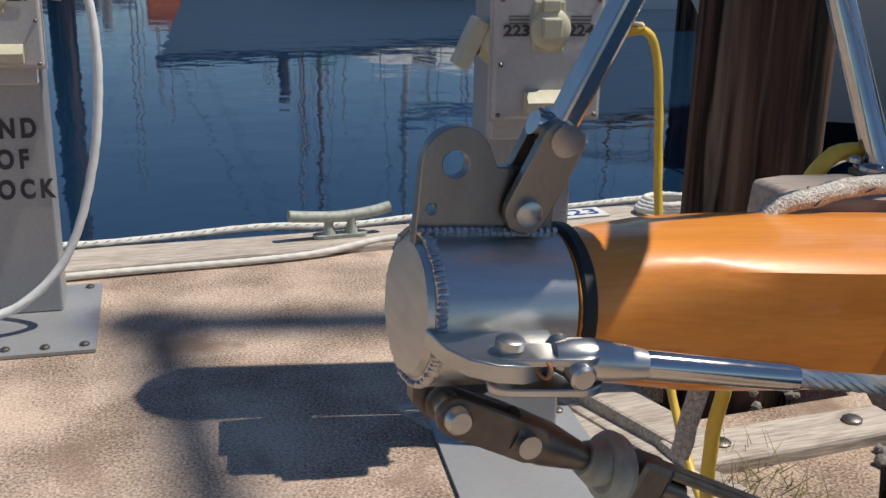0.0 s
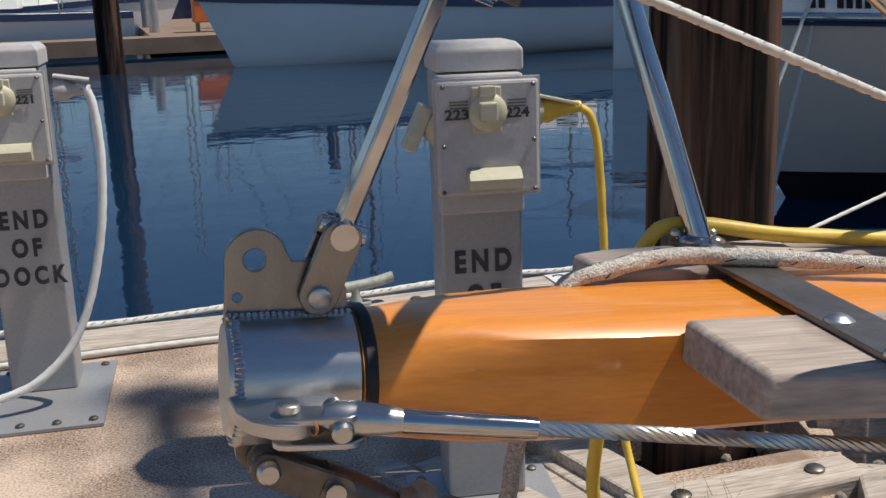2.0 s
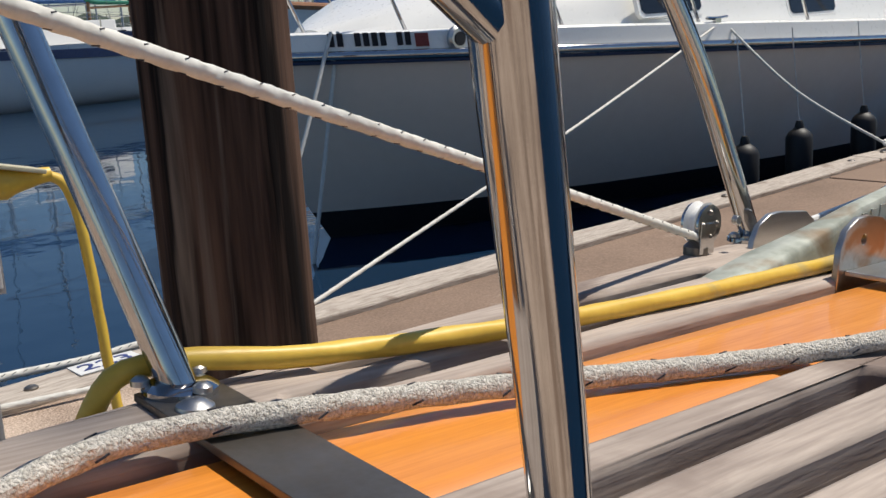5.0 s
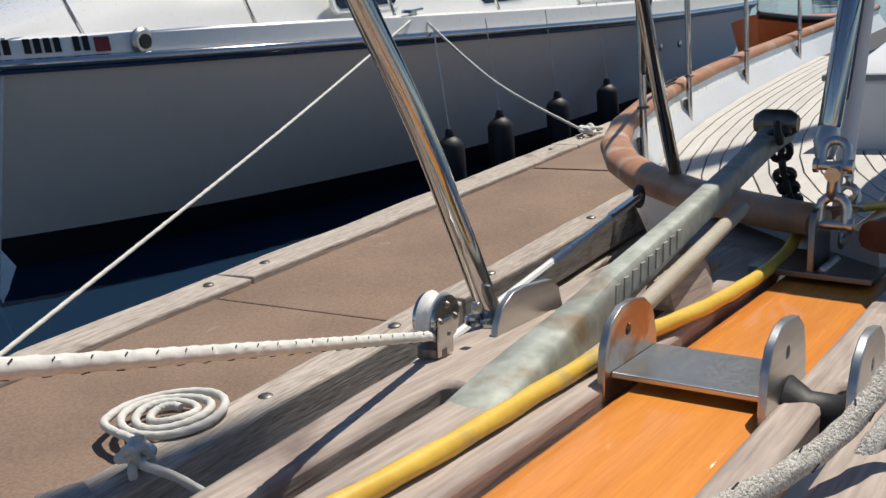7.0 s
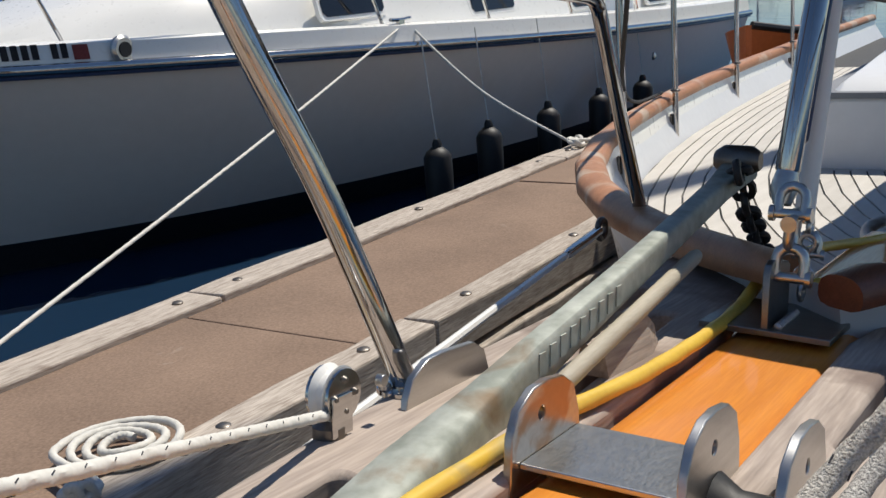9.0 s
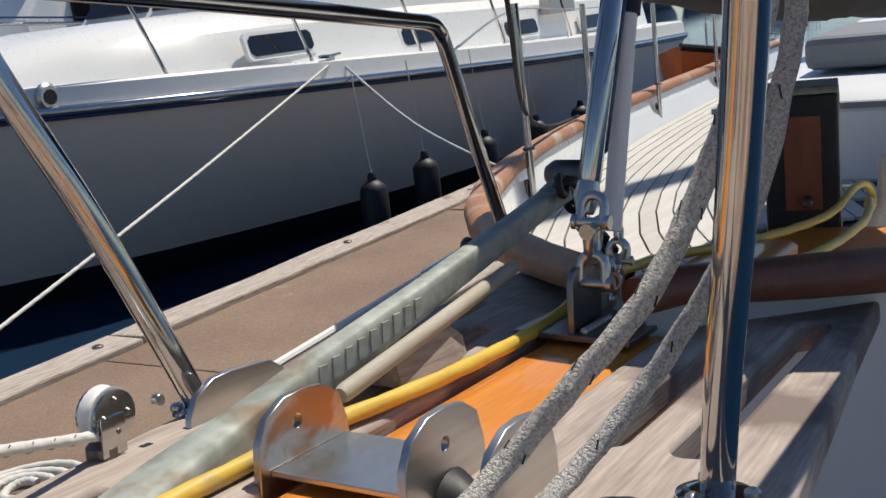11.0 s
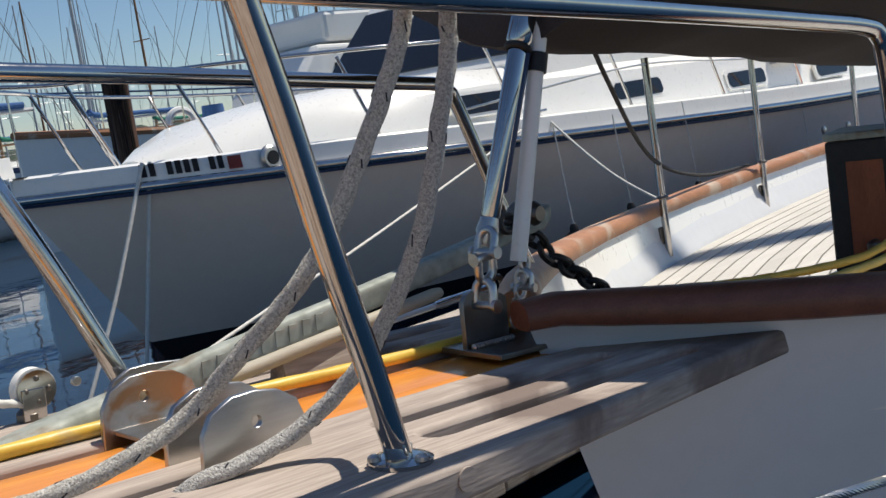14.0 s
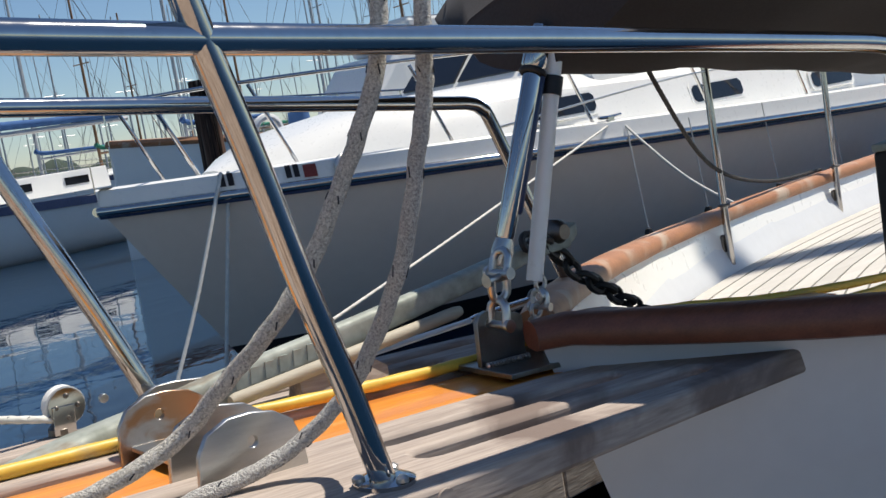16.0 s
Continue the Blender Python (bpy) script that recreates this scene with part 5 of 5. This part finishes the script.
def pb_ring(s, parts):
    a, b = pb(s, -1), pb(s, 1)
    cy, w = (a.y + b.y) / 2, (b.y - a.y) / 2
    t = min(s / 4.5, 1)
    out = []
    for d, flare in parts:
        k = 1 - flare * (1 - 0.62 * t)
        z = a.z - (a.z + 0.42) * d
        out.append((Vector((a.x + 0.75 * d * (1 - 0.6 * t) * (1 if s < 6 else 0.4), cy - w * k, z)), Vector((a.x + 0.75 * d * (1 - 0.6 * t) * (1 if s < 6 else 0.4), cy + w * k, z))))
    return [p for p, q in out] + [q for p, q in out][::-1]


part("hull_side", loft([pb_ring(s, ((0.02, 0.0), (0.12, 0.05), (0.3, 0.15), (0.5, 0.26), (0.7, 0.37), (0.90, 0.475))) for s in PS], closed=False), TAUPE, cruiser, "white hull side tinted taupe for bounced light")
part("bottom", loft([pb_ring(s, ((0.90, 0.475), (1.05, 0.56), (1.3, 0.8))) for s in PS], closed=False), BOTTOM, cruiser, "black bottom paint")
bul = []
for s in PS:
    a, b = pb(s, -1), pb(s, 1)
    h = 0.13 + 0.01 * s * 0.3
    bul.append([a, a + Vector((0, 0.015, h * 0.9)), a + Vector((0.02, 0.05, h)), a + Vector((0.03, 0.10, h)), b + Vector((0.03, -0.10, h)), b + Vector((0.02, -0.05, h)), b + Vector((0, -0.015, h * 0.9)), b])
part("gunwale", loft(bul, closed=False), GEL, cruiser, "white gunwale and foredeck")
for side in (-1, 1):
    part("rub_rail", tube([pb(s, side) + Vector((-0.015 if s < 0.3 else 0, side * 0.012, -0.004)) for s in PS], 0.03, 10, curved=False), STEEL, cruiser, "chrome rub rail")
    # navy tube below the rail, added as its shadow line on the hull
    part("rail_shadow_strip", tube([pb(s, side) + Vector((0, side * 0.006, -0.04)) for s in PS], 0.011, 8, curved=False), NAVY, cruiser, "dark strip standing in for the rub rail's shadow")
tr = []
for s, hw, h in ((0.76, 0.12, 0.15), (1.04, 0.5, 0.24), (1.46, 0.82, 0.38), (2.07, 1.06, 0.48), (2.8, 1.2, 0.53), (4.1, 1.25, 0.57), (5.6, 1.28, 0.62), (9.3, 1.3, 0.66)):
    a = pb(s, -1)
    tr.append([(a.x, 5.784 - hw - 0.10, a.z + 0.12), (a.x, 5.784 - hw - 0.02, a.z + h * 0.72), (a.x, 5.784 - hw * 0.82, a.z + h * 0.94), (a.x, 5.784 - hw * 0.4, a.z + h), (a.x, 5.784 + hw * 0.4, a.z + h), (a.x, 5.784 + hw * 0.82, a.z + h * 0.94), (a.x, 5.784 + hw + 0.02, a.z + h * 0.72), (a.x, 5.784 + hw + 0.1, a.z + 0.12)])
trunk = part("trunk_cabin", loft(tr), GEL, cruiser, "white trunk cabin")
for s in (2.72, 4.4, 6.0, 7.6):
    a = pb(s, -1)
    PM = Matrix.Translation((a.x, 5.784 - (1.195 + 0.03 * (s - 2.7)) - 0.064, a.z + 0.265)) @ pose(0, 0, 0, 76, 0, -1)
    port = part("port_frame", plate([(x * 0.34, y * 0.088) for x, y in ((-1, -0.7), (-0.92, -1), (0.92, -1), (1, -0.7), (1, 0.7), (0.92, 1), (-0.92, 1), (-1, 0.7))], [], 0.03, PM @ Matrix.Translation((0, 0, 0.012))), GEL, cruiser)
    part("port_glass", plate([(x * 0.31, y * 0.064) for x, y in ((-1, -0.6), (-0.9, -1), (0.9, -1), (1, -0.6), (1, 0.6), (0.9, 1), (-0.9, 1), (-1, 0.6))], [], 0.01, PM @ Matrix.Translation((0, 0, 0.018))), GLASS_DARK, port, "black tinted port")
# wheelhouse with raked windscreen
hs = []
for x, hw, z in ((6.9, 1.12, 1.1), (7.55, 1.1, 1.75), (7.75, 1.08, 1.93), (12.5, 1.15, 2.0)):
    hs.append([(x, 5.784 - hw - 0.06, 0.95), (x, 5.784 - hw, z - 0.05), (x, 5.784 - hw + 0.1, z), (x, 5.784 + hw - 0.1, z), (x, 5.784 + hw, z - 0.05), (x, 5.784 + hw + 0.06, 0.95)])
part("wheelhouse", loft(hs), GEL, cruiser, "white wheelhouse")
for k in range(3):
    y0 = 5.784 - 1.04 + 0.71 * k
    part("windscreen", loft([[(6.985, y0, 1.16), (6.985, y0 + 0.66, 1.16), (6.955, y0 + 0.66, 1.18), (6.955, y0, 1.18)], [(7.54, y0 + 0.03, 1.72), (7.54, y0 + 0.63, 1.72), (7.51, y0 + 0.63, 1.74), (7.51, y0 + 0.03, 1.74)]]), GLASS_DARK, cruiser, "dark raked windscreen pane", smooth=False)
part("side_window", box(7.9, 9.8, 4.62, 4.66, 1.36, 1.78), GLASS_DARK, cruiser, "dark side window", smooth=False)
part("louvre", box(10.2, 10.8, 4.36, 4.46, 0.80, 0.95), ALLOY, cruiser, "grey ventilation louvre", smooth=False)
part("bow_rail", tube([pb(s, -1) + Vector((0.0 if s > 0.1 else -0.25, 0.10, 0.62 + 0.02 * s)) for s in (6.5, 5, 4, 3, 2, 1.2, 0.6, 0.25)] + [pb(0, 1) + Vector((-0.22, 0, 0.66))] + [pb(s, 1) + Vector((0, -0.1, 0.62)) for s in (0.25, 0.6, 1.2, 2, 3, 4, 5, 6.5)], 0.0135, 10), STEEL, cruiser, "stainless bow rail")
for side in (-1, 1):
    for s in (0.3, 0.75, 1.6, 2.6, 3.7, 4.9, 6.2):
        p = pb(s, side)
        part("rail_post", rod(p + Vector((0.26, -side * 0.09, 0.12)), p + Vector((0.02, -side * 0.10, 0.62)), 0.0115, seg=8), STEEL, cruiser)
def hull_mark(name, s0, s1, z0, z1, mat):
    a, b = pb(s0, -1), pb(s1, -1)
    bm = loft([[a + Vector((0, -0.004, 0.012 + z0)), a + Vector((0, 0.006, 0.012 + z1))], [b + Vector((0, -0.004, 0.012 + z0)), b + Vector((0, 0.006, 0.012 + z1))]], closed=False)
    bm2 = bmesh.ops.solidify(bm, geom=list(bm.faces), thickness=0.004)
    part(name, bm, mat, cruiser, smooth=False)
s = 0.515
for k in range(10):
    if k not in (2, 7):
        hull_mark("registration_bar", s, s + 0.027, 0.035, 0.11, INK)
    s += 0.0385
hull_mark("sticker", 0.91, 0.975, 0.025, 0.1, RED)
hp = pb(1.125, -1)
part("hawse_plate", turned(hp + Vector((0.0, -0.012, 0.075)), hp + Vector((0, 0.02, 0.075)), [(0, 0.06), (0.4, 0.075), (1, 0.075)], 18), BRUSHED, cruiser, "oval chrome hawse plate")
part("hawse_hole", turned(hp + Vector((0.0, -0.018, 0.075)), hp + Vector((0, 0.02, 0.075)), [(0, 0.04), (1, 0.04)], 16), RUBBER, cruiser)
for s in (6.6, 7.1):
    p = pb(s, -1)
    part("hull_outlet", turned(p + Vector((0, 0.015, -0.28)), p + Vector((0, -0.01, -0.28)), [(0, 0.035), (0.7, 0.035), (1, 0.022)], 14), BRUSHED, cruiser)
cp = pb(2.92, -1) + CRUISER_AT + Vector((0, 0.05, 0.115))
pcl = thing("deck_cleat", tuple(cp), "stainless horn cleat on the cruiser's gunwale", "cleat")
part("horn", tube([cp + Vector((-0.11, 0, 0.05)), cp + Vector((0, 0, 0.045)), cp + Vector((0.11, 0, 0.05))], 0.012, 8), STEEL, pcl)
part("leg", box(cp.x - 0.03, cp.x + 0.03, cp.y - 0.012, cp.y + 0.012, cp.z - 0.01, cp.z + 0.045), STEEL, pcl, smooth=False)
fwd = pb(0.53, -1) + CRUISER_AT + Vector((0, 0, 0.13))
rope("mooring_line", [fwd, fwd.lerp(Vector((3.33, 5.0, -0.5)), 0.5) + Vector((0.02, 0, -0.02)), Vector((3.33, 5.0, -0.5))], 0.0115, LINE, "white bow line hanging from the cruiser into the water")
rope("mooring_line", [fwd + Vector((0.05, 0, 0)), fwd.lerp(Vector((3.85, 5.2, -0.5)), 0.5) + Vector((0.02, 0, -0.02)), Vector((3.85, 5.2, -0.5))], 0.0115, LINE, "white bow line hanging from the cruiser into the water")
rope("mooring_line", [cp, cp.lerp(Vector((2.42, 3.1, 0.03)), 0.5) - Vector((0, 0, 0.02)), Vector((2.42, 3.1, 0.03))], 0.0075, LINE, "white spring line from the cruiser cleat to the dock corner")
rope("mooring_line", [cp + Vector((0.1, 0, 0)), cp.lerp(Vector((6.5, 3.08, 0.06)), 0.5) - Vector((0, 0, 0.06)), Vector((6.5, 3.08, 0.06))], 0.0085, LINE, "white line from the cruiser cleat to the finger dock")
rope("line_heap", [(6.55 + 0.09 * math.cos(k), 3.05 + 0.05 * math.sin(k * 1.3), 0.04 + 0.01 * (k % 4)) for k in range(16)], 0.0115, LINE, "mooring line wound on a dock cleat")
for x, z1 in ((6.36, 0.05), (7.02, 0.075), (7.92, 0.085), (8.85, 0.07), (9.8, 0.07)):
    f = thing("fender", (x, 3.93, z1), "black cylindrical fender hanging between hull and dock", "fender", group="cruiser fenders")
    part("body", turned((x, 3.93, z1 - 0.46), (x, 3.93, z1 - 0.02), [(0, 0.03), (0.06, 0.075), (0.12, 0.09), (0.86, 0.09), (0.94, 0.07), (1, 0.035)], 18), RUBBER, f)
    part("eye", turned((x, 3.93, z1 - 0.03), (x, 3.93, z1 + 0.03), [(0, 0.032), (0.6, 0.03), (1, 0.02)], 12), RUBBER, f)
    part("lanyard", rod((x, 3.93, z1 + 0.02), (x + 0.01, 4.0, 0.72), 0.0045, seg=6), LINE, f)


# ---- far marina ----
def far_boat(name, L, beam, free, hullmat, stripe, sail, mastmat, mast=9.0, label=""):
    """A moored sailing boat, bow towards +x, at the origin."""
    ob = thing(name, (0, 0, 0), label, "sailboat", group="far moored boats")
    rings = []
    for i in range(13):
        u = i / 12
        w = beam / 2 * (1 - (1 - min((1 - u) / 0.62, 1)) ** 2.0) * (0.78 + 0.22 * min(u / 0.3, 1))
        w = max(w, 0.02)
        top = free * (0.85 + 0.35 * u * u)
        rings.append([Vector((L * u + (0.9 * d if u > 0.9 else 0) * (top / free) * 0.6, sgn * w * k, -0.42 + top * d)) for sgn, k, d in ((-1, 1, 1), (-1, 0.95, 0.55), (-1, 0.8, 0.1), (-1, 0.4, -0.25), (1, 0.4, -0.25), (1, 0.8, 0.1), (1, 0.95, 0.55), (1, 1, 1))])
    part("hull", loft(rings), hullmat, ob)
    for sgn in (-1, 1):
        part("sheer_stripe", loft([[r[0 if sgn < 0 else 7] + Vector((0, sgn * 0.012, 0.02)), r[0 if sgn < 0 else 7] + Vector((0, sgn * 0.012, -0.14))] for r in rings], closed=False), stripe, ob)
    z = -0.42 + free
    cab = [[(L * u, -hw, z), (L * u, -hw * 0.92, z + h), (L * u, hw * 0.92, z + h), (L * u, hw, z)] for u, hw, h in ((0.26, beam * 0.3, 0.42), (0.5, beam * 0.3, 0.42), (0.66, beam * 0.22, 0.3), (0.72, beam * 0.16, 0.02))]
    part("cabin", loft(cab), GEL, ob, smooth=False, bevel=0.03)
    for sgn in (-1, 1):
        for u in (0.33, 0.45, 0.56):
            part("window", box(L * u - 0.25, L * u + 0.25, sgn * beam * 0.287 - 0.03, sgn * beam * 0.287 + 0.03, z + 0.15, z + 0.3), GLASS_DARK, ob, smooth=False)
    mx = L * 0.56
    part("mast", rod((mx, 0, z), (mx, 0, z + mast), 0.075, 0.05, 10), mastmat, ob)
    part("boom", rod((mx, 0, z + 1.3), (L * 0.14, 0, z + 1.35), 0.05, seg=8), mastmat, ob)
    part("sail_cover", tube([(mx + 0.1, 0, z + 1.7), (mx - 0.5, 0, z + 1.52), (L * 0.16, 0, z + 1.45)], [0.12 - 0.004 * k for k in range(13)], 10), sail, ob)
    rig = bmesh.new()
    for p in ((L * 1.03, 0, z + 0.25), (0.1, 0, z), (mx - 0.1, beam * 0.46, z), (mx - 0.1, -beam * 0.46, z)):
        rod(p, (mx, 0, z + mast * 0.97), 0.009, seg=5, bm=rig)
    part("standing_rigging", rig, DARKSTEEL, ob)
    sp = bmesh.new()
    rod((mx, -0.55, z + mast * 0.55), (mx, 0.55, z + mast * 0.55), 0.025, seg=6, bm=sp)
    part("spreaders", sp, mastmat, ob)
    rl = bmesh.new()
    for sgn in (-1, 1):
        for i in (2, 4, 6, 8, 10):
            p = rings[i][0 if sgn < 0 else 7]
            rod(p, p + Vector((0, 0, 0.6)), 0.014, seg=5, bm=rl)
        tube([rings[i][0 if sgn < 0 else 7] + Vector((0, 0, 0.6)) for i in (2, 4, 6, 8, 10, 12)], 0.008, 5, rl, curved=False)
    part("guard_rail", rl, STEEL, ob)
    return ob


b1 = far_boat("moored_sailboat", 10.0, 3.1, 1.15, GEL, NAVY, TEALCANVAS, ALLOY, 11, "white sailing boat with navy sheer stripe moored across the basin")
b1.matrix_world = pose(0, 0, 0, 0, 0, 0) @ Matrix.Translation((-40, 60, 0))
b2 = far_boat("moored_sailboat", 8.5, 2.8, 1.0, HULLWHITE, REDBROWN, GREENCANVAS, SPRUCE, 9.5, "white sailing boat with red stripe and green sail cover")
b2.matrix_world = Matrix.Translation((60, 60, 0))
b3 = far_boat("moored_sailboat", 11.5, 3.4, 1.3, NAVY, GEL, GREYCANVAS, ALLOY, 12.5, "dark blue sailing boat with white stripe and grey cover")
b3.matrix_world = Matrix.Translation((20, 75, 0))
spots = [(b1, 12.5, 21.5, 186), (b1, -13, 33.5, 4), (b2, -15, 44, 2), (b1, 14.5, 40, 184), (b3, -17, 58, 3), (b2, 17, 54, 183), (b2, 12.0, 30.0, 184), (b1, 1.0, 28.3, 180),
         (b3, 34, 40, 200), (b1, 30, 26, 190), (b2, 40, 30, 185), (b1, 46, 22, 190), (b3, 54, 36, 180), (b2, 25, 46, 195), (b1, 60, 28, 180), (b2, 70, 40, 175), (b3, 48, 52, 188), (b1, 80, 34, 185), (b2, 34, 60, 190), (b1, 66, 56, 185),
         (b2, 27, 17.5, 195), (b1, 75, 15, 182), (b3, 90, 24, 180), (b2, 58, 12, 186), (b1, 95, 8, 184)] + [((b1, b2, b3)[k % 3], 24 + 9 * (k % 6) + random.uniform(-2, 2), 24 + 11 * (k // 6) + random.uniform(-2, 2), 180 + random.uniform(-14, 14)) for k in range(18)] + [((b1, b2, b3)[k % 3], -8 - 7 * (k % 2), 34 + 7.5 * (k // 2), random.uniform(-5, 5)) for k in range(8)]
for b, x, y, a in spots:
    copy_thing(b, pose(x, y, 0, 0, 0, a))

far_dock = thing("far_dock", (2, 40, 0), "brown timber dock with pale piles across the basin", "dock", kind="structure")
part("planking", plate([(-30, 26.2), (1.3, 26.2), (1.3, 90), (4.0, 90), (4.0, 26.2), (5.2, 26.2), (5.2, 24.9), (-30, 24.4)], [], 0.35, pose(0, 0, 0.02)), FINGER, far_dock, smooth=False)
for k in range(9):
    x, y = (1.5, 28 + 4.5 * k)
    part("dock_post", rod((x, y, 0.02), (x, y, 1.1), 0.13, seg=10), ALUMINIUM, far_dock)
crate = thing("orange_dock_box", (3.1, 27.2, 0.02), "orange dock box on the far dock", "box")
part("body", box(2.4, 3.3, 26.9, 27.5, 0.25, 0.85), ORANGE, crate, smooth=False, bevel=0.03)
part("lid", box(2.37, 3.33, 26.87, 27.53, 0.855, 0.92), ORANGE, crate, smooth=False, bevel=0.02)
for x in (2.5, 3.2):
    part("leg", box(x - 0.04, x + 0.04, 27.0, 27.4, 0.02, 0.25), DARKSTEEL, crate, smooth=False)
for x, y, top, r in ((0.35, 20.5, 4.5, 0.24), (7.95, 12.2, 2.05, 0.17), (6.9, 33, 4, 0.2), (22, 22, 4, 0.2), (30, 33, 4, 0.2), (44, 44, 4, 0.2), (15, 13, 3.6, 0.2), (38, 17, 4, 0.2)):
    pile(x, y, top, r, label="dark timber pile in the basin")
# second cruiser and trawler behind the white one
tw = thing("trawler", (10.5, 16, 0), "white trawler yacht with varnished trim and blue barrel on deck", "motor boat")
trg = []
for i in range(11):
    u = i / 10
    w = max(1.5 * (1 - max(u - 0.45, 0) ** 2 / 0.31), 0.03)
    trg.append([Vector((20 - 12 * u, 15.5 + sg * w * k, -0.42 + d * (1.1 + 0.7 * u * u))) for sg, k, d in ((-1, 1, 1), (-1, 0.85, 0.4), (-1, 0.55, -0.2), (1, 0.55, -0.2), (1, 0.85, 0.4), (1, 1, 1))])
part("hull", loft(trg), GEL, tw)
for sg in (0, 5):
    part("toe_rail", tube([r[sg] + Vector((0, 0, 0.03)) for r in trg], 0.06, 8, curved=False), WORNTEAK, tw, "varnished toe rail")
part("house", loft([[(x, 15.5 - 1.1, 0.75), (x, 15.5 - 1.0, z), (x, 15.5 + 1.0, z), (x, 15.5 + 1.1, 0.75)] for x, z in ((18.5, 2.2), (13.3, 2.3), (12.7, 1.6), (12.5, 0.8))]), GEL, tw, smooth=False, bevel=0.05)
for x in (13.6, 14.7, 15.8, 16.9):
    part("window", box(x, x + 0.85, 14.40, 14.47, 1.45, 1.95), GLASS_DARK, tw, smooth=False)
part("barrel", turned((11.3, 15.1, 1.0), (11.3, 15.1, 1.5), [(0, 0.18), (0.5, 0.2), (1, 0.18)], 14), TEALCANVAS, tw, "blue plastic barrel")
part("life_ring", torus((10.4, 14.7, 1.25), (0.2, 1, 0), 0.22, 0.06), GEL, tw, "white life ring")
part("flybridge", box(13.6, 17.5, 14.6, 16.4, 2.35, 2.9), GEL, tw, smooth=False, bevel=0.08)
part("bimini", box(13.8, 16.6, 14.5, 16.5, 3.75, 3.85), GEL, tw, "white flybridge canopy", smooth=False, bevel=0.05)
bm = bmesh.new()
for x in (13.9, 16.5):
    for y in (14.6, 16.4):
        rod((x, y, 2.9), (x, y, 3.76), 0.02, seg=6, bm=bm)
tube([Vector((r[0].x, r[0].y, r[0].z + 0.65)) for r in trg[2:]], 0.018, 6, bm, curved=False)
for r in trg[2:]:
    rod(r[0], r[0] + Vector((0, 0, 0.65)), 0.014, seg=5, bm=bm)
part("guard_rail", bm, STEEL, tw)

# orange dinghy on davits and neighbour's stern gear beyond the own deck
ding = thing("orange_dinghy", (9.8, 2.75, 0.02), "orange fibreglass dinghy standing on the finger dock", "dinghy")
dg = []
for u, w, h in ((0, 0.03, 0.62), (0.15, 0.3, 0.55), (0.4, 0.5, 0.5), (0.8, 0.52, 0.48), (1, 0.42, 0.48)):
    dg.append([Vector((9.0 + 1.7 * u, 2.75 + sg * w * k * 0.8, 0.02 + h * d * 0.85)) for sg, k, d in ((-1, 1, 1), (-1, 0.8, 0.35), (-1, 0.3, 0), (1, 0.3, 0), (1, 0.8, 0.35), (1, 1, 1))])
part("hull", loft(dg), ORANGE, ding)
part("gunwale", tube([r[0] for r in dg], 0.03, 8, curved=False), RUBBER, ding)

bm = bmesh.new()
for k in range(260):
    x, y, h = -70 + 300 * k / 259 + random.uniform(-2, 2), 62 + random.uniform(0, 70), random.uniform(8, 16)
    rod((x, y, -0.4), (x + random.uniform(-0.15, 0.15), y, h), 0.085, 0.05, 6, bm)
    rod((x - 0.7, y, h * 0.55), (x + 0.7, y, h * 0.55), 0.03, seg=5, bm=bm)
    rod((x, y, h * 0.97), (x + random.choice((-4.5, 4.5)), y, 0.6), 0.014, seg=4, bm=bm)
alone("far_masts", bm, ALLOY, "forest of far yacht masts across the harbour", "masts", kind="stuff")
bm = bmesh.new()
for k in range(170):
    x = -150 + 500 * k / 170
    y = 170 + random.uniform(-8, 8)
    h = random.uniform(2.0, 5.0)
    turned((x, y, -1), (x, y, h), [(0, 5), (0.4, 5.5), (0.8, 3.4), (1, 0.6)], 7, bm)
alone("far_shore", bm, SHORE, "low dark wooded shoreline across the water", "shore", kind="structure")
